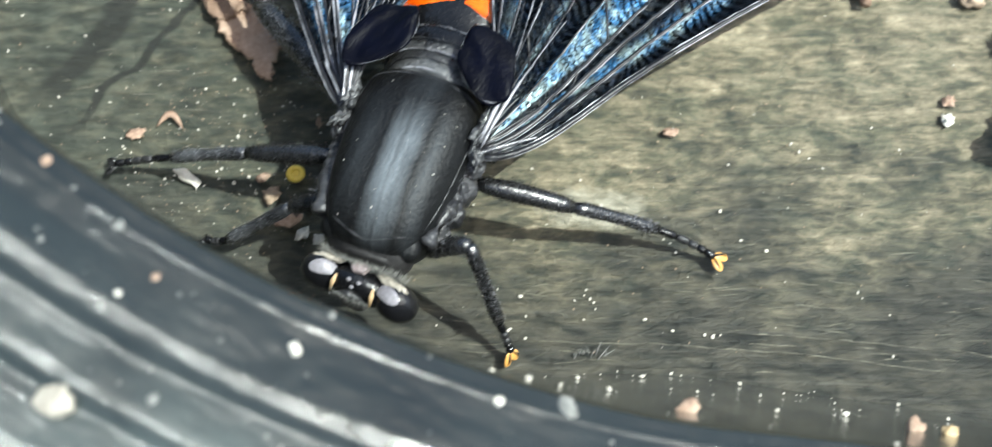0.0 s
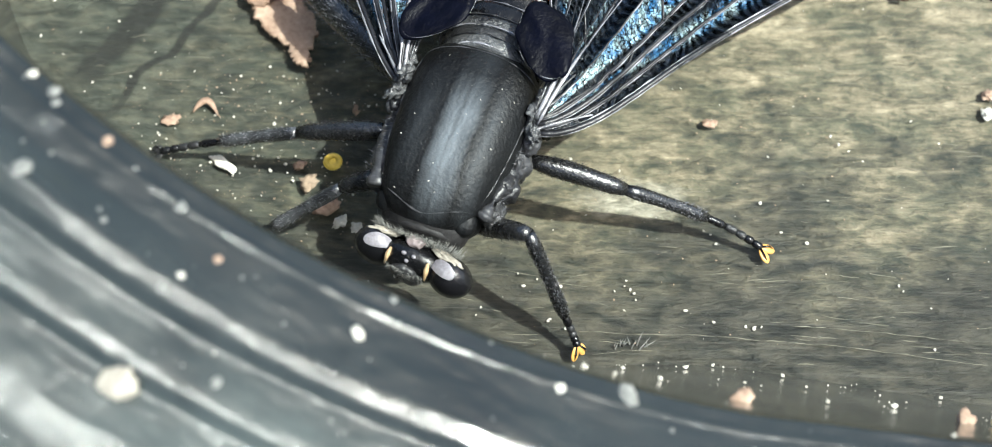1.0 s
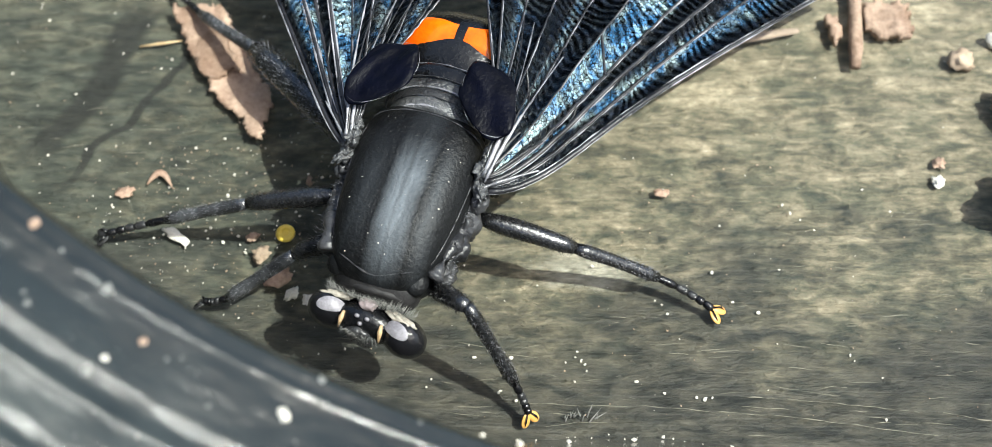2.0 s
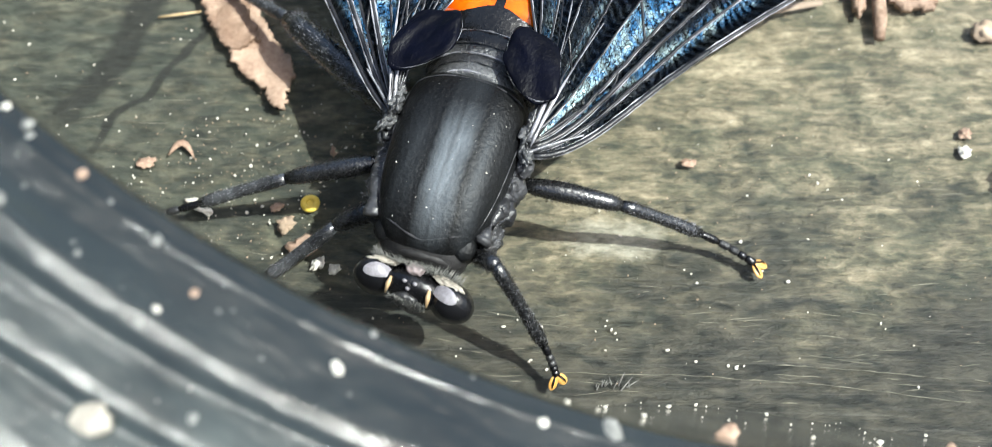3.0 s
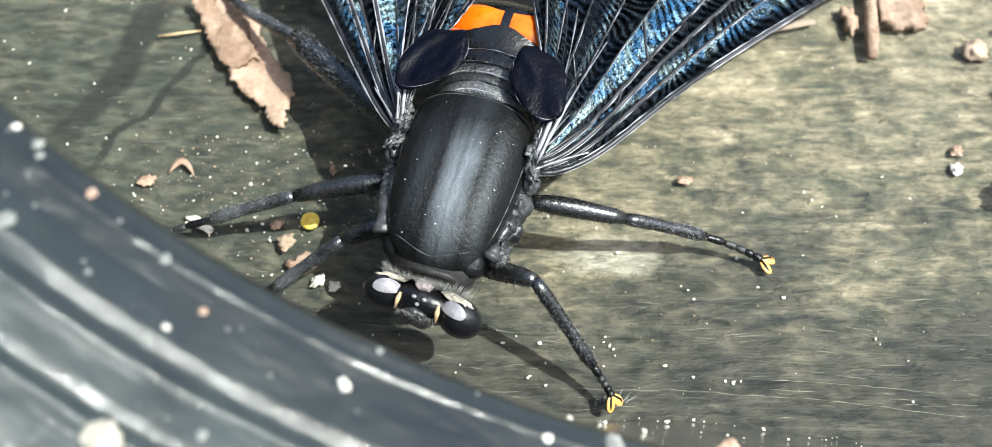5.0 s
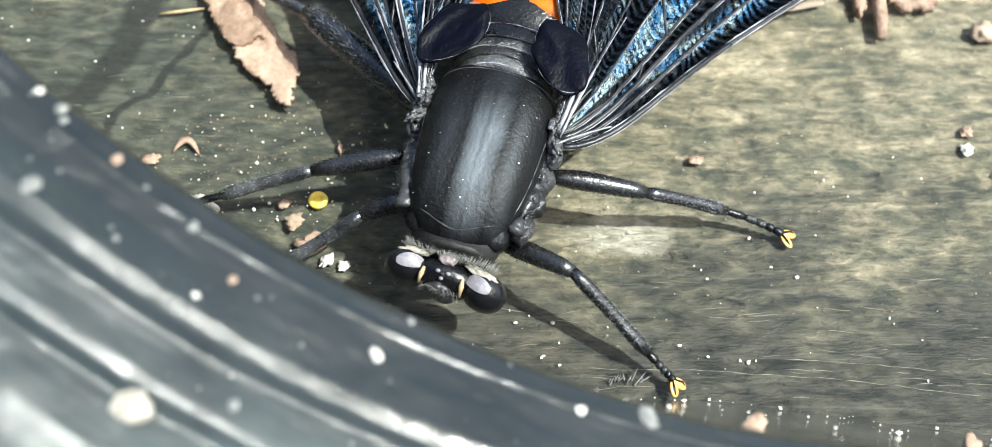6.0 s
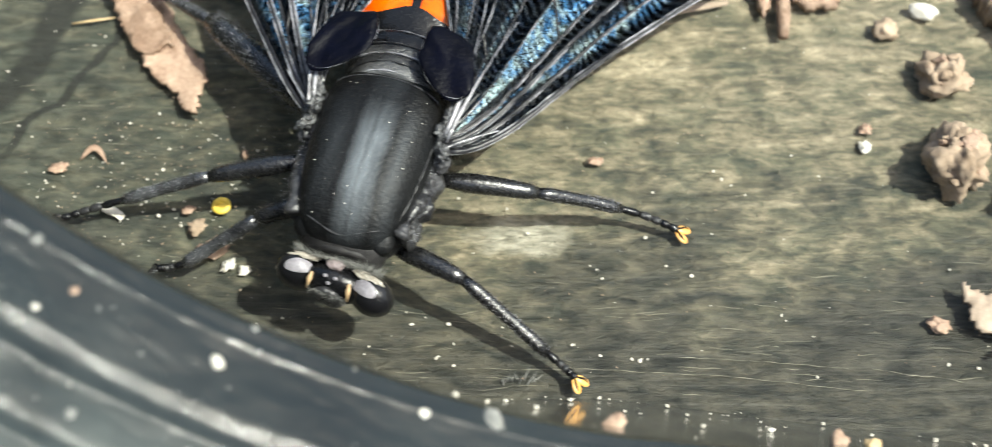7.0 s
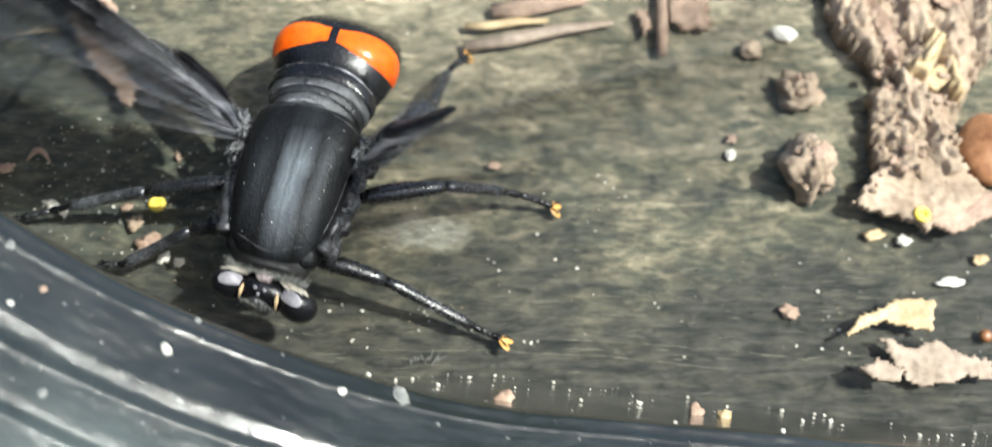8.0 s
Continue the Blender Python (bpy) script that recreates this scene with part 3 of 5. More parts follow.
def build_fly():
    fly = thing("mydas_fly", "black fly with blue-black wings and orange abdomen spots standing on wood", "fly", (8.7, -0.4, 0))
    # thorax: sections from the neck (-y) to the waist; half-width, top, bottom
    rows = curved_rows([(-5.6, 0.9, 6.6, 5.0), (-5.4, 1.6, 7.0, 4.4), (-4.9, 2.15, 7.45, 3.8), (-4.0, 2.6, 7.95, 3.1), (-2.4, 2.98, 8.4, 2.7), (-0.6, 3.15, 8.6, 2.6), (1.0, 3.2, 8.6, 2.8), (2.3, 3.1, 8.45, 3.2), (3.05, 2.9, 8.2, 3.8), (3.5, 2.3, 7.9, 4.6), (3.75, 1.4, 7.6, 5.0)])
    thorax = part("thorax", loft([section(*r, 3.0) for r in rows]), SCUTUM, fly, "dull black thorax with its grey sheen painted as bands")
    dust = random.Random(21)
    part("dust", merged(*[ball((x, y, float(np.interp(y, [r[0] for r in rows], [r[2] for r in rows])) - 0.12 * x * x * 0.4), (s, s * 0.8, s * 0.6), seg=7, ring=5) for x, y, s in
         [(dust.uniform(-2.4, 2.4), dust.uniform(-5.0, 3.0), 0.010 + 0.040 * dust.random() ** 4) for k in range(44)]]), GRIT, thorax, "pale dust grains")
    def rim_line(y0, curve, half, power=3.0):
        """A thin raised seam across the back of the thorax."""
        pts = []
        for a in np.linspace(-1, 1, 25):
            y = y0 + curve * a * a
            w, top, low = (float(np.interp(y, [r[0] for r in rows], [r[n] for r in rows])) for n in (1, 2, 3))
            x = min(abs(a) * half, 0.985)
            z = (top + low) / 2 + (top - low) / 2 * (1 - x ** power) ** (1 / power)
            pts.append((math.copysign(x * w, a), y, z + 0.01))
        return tube(pts, [max(0.004, 0.024 + 0.06 * noise.noise(Vector(p) * 1.9)) for p in pts], 6)

    part("seam", rim_line(-5.35, 0.9, 0.97), SEAM, thorax, "worn front seam")
    part("seam", rim_line(3.25, -0.7, 0.97), SEAM, thorax, "worn rear seam")
    for side in (-1, 1):
        pts = []
        for y in np.linspace(-4.2, 2.4, 22):
            w, top, low = (float(np.interp(y, [r[0] for r in rows], [r[n] for r in rows])) for n in (1, 2, 3))
            pts.append((side * (w * 0.95), y, (top + low) / 2 + (top - low) / 2 * (1 - 0.95 ** 3) ** (1 / 3) + 0.02))
        part("seam", tube(pts, [max(0.004, 0.026 + 0.07 * noise.noise(Vector(p) * 2.3)) for p in pts], 6), SEAM, thorax, "pale side seam")
    # arched plates behind the thorax
    for k, (y, w, top, wide, mat) in enumerate(((3.85, 2.5, 8.2, 0.50, DUSK), (4.45, 2.75, 8.1, 0.42, GREY), (5.05, 2.95, 8.05, 0.46, DUSK), (5.85, 3.15, 8.05, 0.60, CHITIN))):
        rr = [(y - wide, w * 0.90, top - 0.4, 4.4), (y - wide * 0.7, w * 0.97, top - 0.08, 4.2), (y, w, top, 4.0), (y + wide * 0.7, w * 0.99, top - 0.08, 4.2), (y + wide, w * 0.93, top - 0.4, 4.4)]
        bm = loft([section(*r, 2.3) for r in curved_rows(rr, 3)])
        for v in bm.verts:
            v.co.y -= 0.07 * v.co.x ** 2
        part("back_plate", bm, mat, fly)
    for k, (y, w, top) in enumerate(((3.62, 2.35, 8.1), (4.15, 2.6, 8.2), (4.72, 2.85, 8.12), (5.35, 3.0, 8.1), (6.2, 3.2, 8.02))):
        ridge = [(w * 0.97 * a, y - 0.07 * (w * a) ** 2, 6.1 + (top - 6.05) * (1 - abs(a) ** 2.3) ** (1 / 2.3)) for a in np.linspace(-0.97, 0.97, 40)]
        # every other ridge is silver, its highlight put into the colour
        part("plate_ridge", tube(ridge, [max(0.006, 0.035 + 0.09 * noise.noise(Vector(p) * 1.7 + Vector((k, 0, 0)))) for p in ridge], 6), (SILVER, GREY)[k % 2], fly, "thin grey ridge")
    # abdomen
    rows = curved_rows([(5.8, 2.9, 7.3, 3.6), (6.5, 3.3, 7.85, 3.3), (7.5, 3.6, 8.15, 3.0), (8.6, 3.7, 8.15, 2.7), (9.5, 3.6, 7.8, 2.4), (10.2, 3.4, 7.1, 2.1), (10.9, 3.2, 6.2, 1.7), (11.8, 2.9, 4.9, 1.2), (12.7, 2.3, 3.6, 0.9), (13.4, 1.5, 2.6, 0.9), (13.9, 0.5, 1.9, 1.1)])
    abdomen = part("abdomen", loft([section(*r, 2.2) for r in rows]), CHITIN, fly, "black abdomen")
    for side in (-1, 1):
        part("orange_spot", shell(rows, 0.05, 1.75, side, 7.15, 9.3, 0.20), ORANGE, abdomen, "glossy orange abdomen spot")
    # neck, collar and head
    part("neck", tube([(0, -5.2, 5.3), (0, -6.3, 4.8)], [0.95, 0.7], 14), DULL, fly)
    bm = loft([section(*r, 2.4) for r in curved_rows([(-6.0, 1.1, 6.0, 4.6), (-5.85, 1.75, 6.3, 4.2), (-5.45, 2.1, 6.6, 4.0), (-5.1, 2.2, 6.7, 4.0)], 3)])
    part("collar", bm, DULL, fly, "dull dark collar")
    for y, w, top in ((-5.75, 1.75, 6.25), (-5.35, 2.0, 6.62)):
        line = [(w * math.sin(a), y + 0.28 * (1 - math.cos(a)), 4.9 + (top - 4.9) * math.cos(a) ** 0.6) for a in np.linspace(-1.35, 1.35, 25)]
        part("collar_fold", tube(line, [0.20 + 0.09 * noise.noise(Vector(p) * 1.6) for p in line], 8), DULL, fly, "dark fold of the collar")
    for side in (-1, 1):
        part("shoulder", ball((side * 1.82, -4.60, 6.05), (0.68, 0.85, 0.62), turn=side * 0.5, rough=0.10, seed=side * 3, freq=1.2, seg=28, ring=18), SCUTUM, fly, "dull black shoulder knob")
    head = part("head", ball((0, -6.75, 4.65), (1.75, 0.85, 1.05), rough=0.08), CHITIN, fly, "black head with grey face")
    for side in (-1, 1):
        part("eye", ball((side * 1.95, -6.75, 4.5), (1.15, 0.92, 1.18), turn=side * -0.12, seg=36, ring=24), EYE, head, "glossy black compound eye")
        # the sky's reflection on the eye, modelled as a pale patch
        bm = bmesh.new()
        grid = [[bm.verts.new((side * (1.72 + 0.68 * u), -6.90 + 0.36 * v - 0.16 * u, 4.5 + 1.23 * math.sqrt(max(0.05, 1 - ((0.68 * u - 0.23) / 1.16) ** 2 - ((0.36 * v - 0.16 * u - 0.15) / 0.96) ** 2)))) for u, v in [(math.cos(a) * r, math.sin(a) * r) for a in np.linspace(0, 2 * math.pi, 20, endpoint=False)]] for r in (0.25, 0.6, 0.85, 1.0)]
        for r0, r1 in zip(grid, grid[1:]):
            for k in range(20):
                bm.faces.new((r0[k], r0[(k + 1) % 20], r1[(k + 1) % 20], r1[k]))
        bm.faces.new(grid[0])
        part("eye_reflection", bm, PALE, head, "pale lilac-grey reflection painted on the eye")
        part("eye_fringe", ball((side * 1.66, -6.30, 5.50), (0.84, 0.21, 0.14), turn=side * -0.22, rough=0.5, freq=2.0, seg=28, ring=16), IVORY, head, "ivory rim behind the eye")
        part("cheek_tuft", tube([(side * 0.98, -6.95, 5.56), (side * 1.02, -7.25, 5.40), (side * 1.06, -7.62, 5.0)], [0.06, 0.13, 0.05], 8), CREAM, head, "cream bristle tuft")
        # ocelli beads, their white glint put into the colour
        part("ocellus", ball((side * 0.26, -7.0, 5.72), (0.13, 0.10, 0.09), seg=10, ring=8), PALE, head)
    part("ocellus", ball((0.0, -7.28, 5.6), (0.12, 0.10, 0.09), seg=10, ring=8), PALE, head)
    part("crown", ball((0, -6.95, 5.1), (0.62, 0.42, 0.55), rough=0.2), CHITIN, head)
    part("nape", ball((0, -6.28, 5.72), (0.48, 0.28, 0.18), rough=0.35, freq=1.8), ROSE, head, "pinkish nape")
    part("face", ball((0, -7.5, 4.6), (0.8, 0.4, 0.75), rough=0.25), GREY, head)

    def nape_hair(r):
        a = r.uniform(-1, 1)
        return (a * 2.3, -6.2 + 0.15 * abs(a) + r.uniform(-0.1, 0.25), 5.75 - 0.35 * a * a), (a * 0.5, r.uniform(-0.6, 0.9), 1)

    def face_hair(r):
        a = r.uniform(-1, 1)
        return (a * 0.95, -7.75 + 0.15 * abs(a), r.uniform(4.5, 5.4)), (a * 0.7, -1, r.uniform(-0.3, 0.9))

    part("hair", merged(hairs(3, 620, nape_hair, 0.46, 0.016), hairs(4, 170, face_hair, 0.24, 0.014)), FILM, head, "fine pale hair")
    turn = Matrix.Translation((0, -6.75 * MM, 0)) @ Matrix.Rotation(radians(-6), 4, "Z") @ Matrix.Translation((0, 6.75 * MM, 0))
    head.matrix_local = turn
    # a lumpy ridge and plates along the flanks, below the back shield
    for side in (-1, 1):
        line = [(side * (2.62 + 0.42 * math.sin(math.pi * (y + 4.6) / 8.2) ** 0.7), y, 6.1 + 0.25 * math.sin(y * 1.3)) for y in np.linspace(-4.4, 2.4, 80)]
        part("flank_ridge", tube(line, [(0.50 if side < 0 else 0.36) + 0.34 * noise.noise(Vector(p) * 0.9) + 0.16 * noise.noise(Vector(p) * 2.6) + 0.10 * noise.noise(Vector(p) * 8) for p in line], 18), FLANK, fly, "dusty grey flank")
        for y, z, s, mat in ((1.1, 6.7, 0.55, DUSK), (0.1, 6.3, 0.48, FLANK), (-0.9, 5.6, 0.72, FLANK), (-2.3, 5.7, 0.66, FLANK), (-3.5, 5.3, 0.62, GREY), (1.9, 5.4, 0.7, CHITIN)):
            part("side_plate", ball((side * (3.12 + (0.30 if y > 0 else 0.0) - 0.12 * max(0, -y - 1.5)), y, z), (s, s * 1.15, s * 1.1), rough=0.45, seed=y, freq=1.9, seg=24, ring=16), mat, fly)
        flank = lambda r: ((side * r.uniform(2.95, 3.5), r.uniform(-4.3, 2.0), r.uniform(5.8, 6.9)), (side * 1.0, r.uniform(-0.4, 0.6), r.uniform(0.2, 1.0)))
        part("hair", hairs(50 + side, 130, flank, 0.24, 0.012), SILVER, fly, "fine pale flank hair")
    for side in (-1, 1):
        for k, (x, y, z, l) in enumerate(((3.5, 0.3, 7.2, 0.9), (3.3, 1.2, 7.5, 0.8), (3.45, 2.0, 7.6, 0.7))):
            part("wing_hinge", ball((side * x, y, z), (0.32, l * 0.66, 0.28), turn=side * (0.5 - 0.4 * k), rough=0.7, seed=k, freq=2.4, seg=28, ring=18), DUSK, fly)
    return fly


fly = build_fly()


# legs: a thigh and a shank of fixed length; each lies along its own +x
LEGS = {
    # name: hip in the body, thigh, shank, sideways bow of the ankle, the way in which the knee bends
    "front_right": ((1.95, -3.7, 3.7), 4.1, 7.9, 0.25, (-0.64, 0.38, 0.97)),
    "middle_right": ((3.4, 0.2, 4.5), 5.0, 8.5, 0.6, (0.3, 0.07, 0.9)),
    "hind_right": ((2.9, 2.6, 3.8), 6.4, 7.2, 0.3, (0.7, 0, 0.7)),
    "front_left": ((-2.6, -2.95, 4.6), 2.9, 6.7, 0.2, (-0.36, 0.5, 0.9)),
    "middle_left": ((-3.6, -0.6, 4.7), 5.1, 9.4, -0.3, (-0.4, -0.15, 0.9)),
    "hind_left": ((-3.3, 2.3, 4.4), 10.0, 11.0, 0.3, (-0.25, 0, 0.97)),
}


def limb_hairs(seed, count, points, radii, long):
    pts = [Vector(p) for p in points]

    def where(r):
        f = r.uniform(0.03, 0.97) * (len(pts) - 1)
        i = int(f)
        p = pts[i].lerp(pts[i + 1], f - i)
        rad = radii[i] + (radii[i + 1] - radii[i]) * (f - i)
        a = r.uniform(0, 2 * math.pi)
        out = Vector((0, math.cos(a), math.sin(a)))
        return p + out * rad * 0.92, out + Vector((0.75, 0, 0))
    return hairs(seed, count, where, long, 0.014)


def build_leg(name, hip, thigh, shank, bow, _):
    n = 9
    big = 1.75 if "hind" in name else 1.0
    pts = [(thigh * k / (n - 1), 0, 0.10 * math.sin(math.pi * k / (n - 1))) for k in range(n)]
    rad = [1.12 * big * r for r in (0.28, 0.38, 0.44, 0.46, 0.45, 0.43, 0.41, 0.38, 0.28)]
    femur = part("femur", tube(pts, rad, 14), LEG, fly)
    part("bristles", limb_hairs(name, 700 if "hind" in name else 320, pts, rad, 0.45 if "hind" in name else 0.30), SILVER if "hind" in name else GREY, femur)
    ankle = Vector((shank * (0.73 if "front" in name else 0.58), bow, -0.35))
    pts = [Vector((0, 0, 0)).lerp(ankle, k / (n - 1)) + Vector((0, bow * 0.12, 0)) * math.sin(math.pi * k / (n - 1)) for k in range(n)]
    rad = [1.15 * r for r in (0.24, 0.31, 0.31, 0.29, 0.28, 0.28, 0.30, 0.31, 0.22)]
    # left shanks get the paler tone in place of their bright reflection
    tibia = part("tibia", tube(pts, rad, 14), PEWTER if "left" in name else LEG, fly)
    part("bristles", limb_hairs(name + "t", 420, pts, rad, 0.17), SILVER, tibia, "silvery bristles")
    toe = Vector((shank - 0.35, 0, 0.0))
    joints = [ankle.lerp(toe, f) + Vector((0, bow * 0.25, -0.05)) * math.sin(math.pi * f) for f in (0.0, 0.34, 0.54, 0.70, 0.84, 1.0)]
    for k, (a, b) in enumerate(zip(joints, joints[1:])):
        part("tarsus_joint", tube([a, a.lerp(b, 0.12), a.lerp(b, 0.75), b], [0.14, 0.19, 0.225, 0.15], 10), GREY if k in (1, 2) else CHITIN, tibia)
    way = (toe - joints[-2]).normalized()
    for side in (-1, 1):
        out = Vector((-way.y, way.x, 0)) * side
        # left pads coloured grey, not amber, to go unnoticed from the camera
        part("foot_pad", ball(toe + way * 0.34 + out * 0.25 + Vector((0, 0, -0.10)), (0.44, 0.25, 0.09), turn=math.atan2(way.y, way.x) + side * 0.42, seg=14, ring=8, rough=0.1), GREY if "left" in name else PAD, tibia, "grey foot pad" if "left" in name else "amber foot pad")
        part("claw", tube([toe + out * 0.1, toe + way * 0.3 + out * 0.34 + Vector((0, 0, 0.08)), toe + way * 0.6 + out * 0.42 + Vector((0, 0, -0.1))], [0.07, 0.05, 0.015], 6), CHITIN, tibia)
    return femur, tibia


LEG_PARTS = {name: build_leg(name, *spec) for name, spec in LEGS.items()}


# wings: a pleated fan of membrane with raised veins, hinged at its root
VEINS = (0.0, 0.10, 0.15, 0.22, 0.325, 0.45, 0.57, 0.72, 0.86, 1.0)


def build_wing(side, root, lead, trail, length, hook):
    """lead and trail: the directions of the two edges in the body's plan (degrees, for the right wing), root: the hinge in the body."""
    nu, nv = 230, 110

    def pleat(v):
        k = max(i for i in range(len(VEINS) - 1) if VEINS[i] <= min(v, 0.9999))
        f = (v - VEINS[k]) / (VEINS[k + 1] - VEINS[k])
        slope = (f - 0.5) * (1 if k % 2 else -1)
        return slope * min(1.0, (VEINS[k + 1] - VEINS[k]) * 9) * 0.85 - 0.25 * math.sin(math.pi * f)

    def spot(u, v):
        long = length * (1.0 - 0.32 * v ** 1.7)
        r = u * long
        a = radians(lead + (trail - lead) * v - (1 - v) ** 2 * hook * math.exp(-r / 3.2))
        start = Vector((-0.45 * v, 3.9 * v ** 1.4, 1.45 * v))
        grow = min(1.0, r / 8.0)
        z = pleat(v) * grow * 0.9 * side
        z += -2.4 * (1 - v) ** 1.4 * (r / length) - 0.8 * (r / length) ** 2 + 0.5 * v * (r / length)
        z += (0.050 * math.sin(r * 11.5 + 9 * noise.noise(Vector((r * 0.4, v * 9, 2)))) + 0.06 * noise.noise(Vector((r * 2.4, v * 40, side)))) * min(1, r / 3) * (0.35 + 0.65 * min(1, v * 5))
        p = start + Vector((math.cos(a) * r, math.sin(a) * r, z))
        p.x *= side
        return p

    bm = bmesh.new()
    rows = [[bm.verts.new(spot(0.02 + 0.98 * i / nu, j / nv)) for j in range(nv + 1)] for i in range(nu + 1)]
    for a, b in zip(rows, rows[1:]):
        for j in range(nv):
            bm.faces.new((a[j], a[j + 1], b[j + 1], b[j]))
    bmesh.ops.solidify(bm, geom=bm.faces[:], thickness=0.03)
    wing = part("wing", bm, MEMBRANE, fly, "pleated blue-black iridescent wing")
    for k, v in enumerate(VEINS):
        pts = [spot(0.005 + 0.985 * i / 60, min(max(v, 0.003), 0.997)) + Vector((0, 0, 0.07)) for i in range(61)]
        fat = (0.17, 0.12, 0.15, 0.11)[k] if k < 4 else 0.055
        part("vein", tube(pts, [fat * (1 - 0.6 * i / 60) for i in range(61)], 8), VEIN, wing)
        # thin silver tubes beside the vein stand in for its glints
        for way in (-1, 1) if k == 0 or (side < 0 and k < 4) else (1,):
            line = []
            for i, p in enumerate(pts):
                t = (pts[min(i + 1, 60)] - pts[max(i - 1, 0)]).normalized()
                line.append(p + t.cross(Vector((0, 0, 1))).normalized() * way * (fat * (1 - 0.6 * i / 60) + 0.015) + Vector((0, 0, 0.05)))
            part("vein", tube(line, [max(0.004, (0.020 if k > 3 else 0.030 if side > 0 else 0.050) + 0.07 * noise.noise(p * 1.3 + Vector((k, 0, 0)))) * (1 - 0.45 * i / 60) * min(1.0, 0.3 + i / 14) for i, p in enumerate(line)], 6), SILVER, wing)
    for u, v0, v1 in ((0.2, 0.15, 0.22), (0.34, 0.22, 0.325), (0.5, 0.325, 0.45), (0.16, 0.45, 0.57)):
        part("vein", tube([spot(u + 0.05 * (v - v0) / (v1 - v0), v) + Vector((0, 0, 0.07)) for v in np.linspace(v0, v1, 10)], [0.07] * 10, 6), VEIN, wing)
    # the velvet lobe at the wing's foot
    at = Vector((side * 2.72, 4.35, 8.85)) - Vector(root)

    def cup(c):
        a = math.atan2(c.y, c.x)
        c.x *= 1 + 0.10 * math.sin(2 * a + 0.6) + 0.05 * math.sin(5 * a)
        c.z += 0.55 * (c.x ** 2 + 0.6 * c.y ** 2) - 0.25 + 0.35 * math.sin(3.2 * c.x + 1.4 * c.y + side) * (0.4 + 0.6 * abs(c.y)) + 0.25 * noise.noise(Vector((c.x * 2.2, c.y * 1.6, side)))
    part("wing_lobe", ball(at, (1.26, 2.15, 0.34), turn=side * 0.58, tilt=0.12, rough=0.14, seed=side, seg=48, ring=32, push=cup), VELVET, wing, "velvety blue-black lobe at the wing base")
    spin = Matrix.Rotation(side * 0.58, 3, "Z") @ Matrix.Rotation(0.12, 3, "X")
    edge = [at + spin @ Vector((1.24 * math.cos(b) * (1 + 0.10 * math.sin(2 * b + 0.6)), 2.10 * math.sin(b), 0.12)) for b in np.linspace(0, 2 * math.pi, 60)]
    # the lobe edge's shine, added as a silver tube
    part("lobe_edge", tube(edge, [max(0.002, 0.003 + 0.035 * noise.noise(p * 1.4)) for p in edge], 6), SILVER, wing, "pale shining lobe edge")
    # folded vein stalks crowded at the hinge
    for k in range(5):
        f = k / 4
        foot, tip = Vector((side * (-0.25 + 0.2 * f), -0.2 + 1.3 * f, 0.25 + 0.1 * math.sin(k * 2.1))), spot(0.11 + 0.03 * math.sin(k * 1.7), 0.05 + 0.62 * f) + Vector((0, 0, 0.22))
        mid = foot.lerp(tip, 0.5) + Vector((side * 0.22 * math.sin(k * 2.6), 0.1 * math.sin(k * 1.9), 0.25))
        way = [foot * (1 - t) ** 2 + mid * 2 * t * (1 - t) + tip * t * t for t in np.linspace(0, 1, 14)]
        part("vein_stalk", tube(way, [(0.10 + 0.05 * math.sin(k * 3.3)) * (1 - 0.55 * t) * (1 + 0.5 * noise.noise(q * 2.4)) for t, q in zip(np.linspace(0, 1, 14), way)], 8), (SILVER, VEIN, DUSK)[k % 3], wing)
    for k in range(6):
        f = k / 5
        a, b, c = Vector((side * (0.1 - 0.3 * f), 0.2 + 0.5 * f, 0.55)), at + Vector((side * (1.45 - 0.25 * f + 0.25 * math.sin(k * 2.3)), -1.2 + 0.75 * k / 2 + 0.4 * math.sin(k * 1.7), 0.05 + 0.2 * math.sin(k * 3.1))), spot(0.30 + 0.05 * f, 0.42 + 0.36 * f) + Vector((0, 0, 0.25))
        way = [a * (1 - t) ** 2 + b * 2 * t * (1 - t) + c * t * t for t in np.linspace(0, 1, 20)]
        part("vein_stalk", tube(way, [(0.10 - 0.03 * (k % 3)) * (1 - 0.7 * t) * max(0.25, 1 + 1.3 * noise.noise(q * 2.7 + Vector((k, 0, 0)))) for t, q in zip(np.linspace(0, 1, 20), way)], 8), (SILVER, VEIN, PEWTER)[k % 3], wing)
    wing.location = Vector(root) * MM
    return wing


WINGS = {1: build_wing(1, (3.55, 0.4, 7.0), 53, 112, 27, 50), -1: build_wing(-1, (-3.5, 0.8, 7.0), 49, 108, 27, 15)}


# ---- litter on the wood ----
def litter(name, bm, material, label, category, at, group="", turn=0.0):
    ob = part(name, bm, material)
    ob.location, ob.rotation_euler = Vector(at) * MM, (0, 0, turn)
    return tagged(ob, label, category, group)


def ring_seed(at):
    bm = bmesh.new()
    rings = []
    for a in np.linspace(0, 2 * math.pi, 28, endpoint=False):
        rings.append([Vector(((0.36 + 0.17 * math.cos(b)) * math.cos(a), (0.36 + 0.17 * math.cos(b)) * math.sin(a), 0.2 + 0.17 * math.sin(b))) for b in np.linspace(0, 2 * math.pi, 10, endpoint=False)])
    bm.free()
    bm = loft(rings + [rings[0]], close=False)
    bmesh.ops.remove_doubles(bm, verts=bm.verts, dist=1e-4)
    bm = merged(bm, ball((0, 0, 0.14), (0.34, 0.34, 0.1), seg=16, ring=8))
    return litter("yellow_ring", bm, YELLOW, "tiny yellow ring-shaped spore case lying on the wood", "spore case", at, "yellow rings")


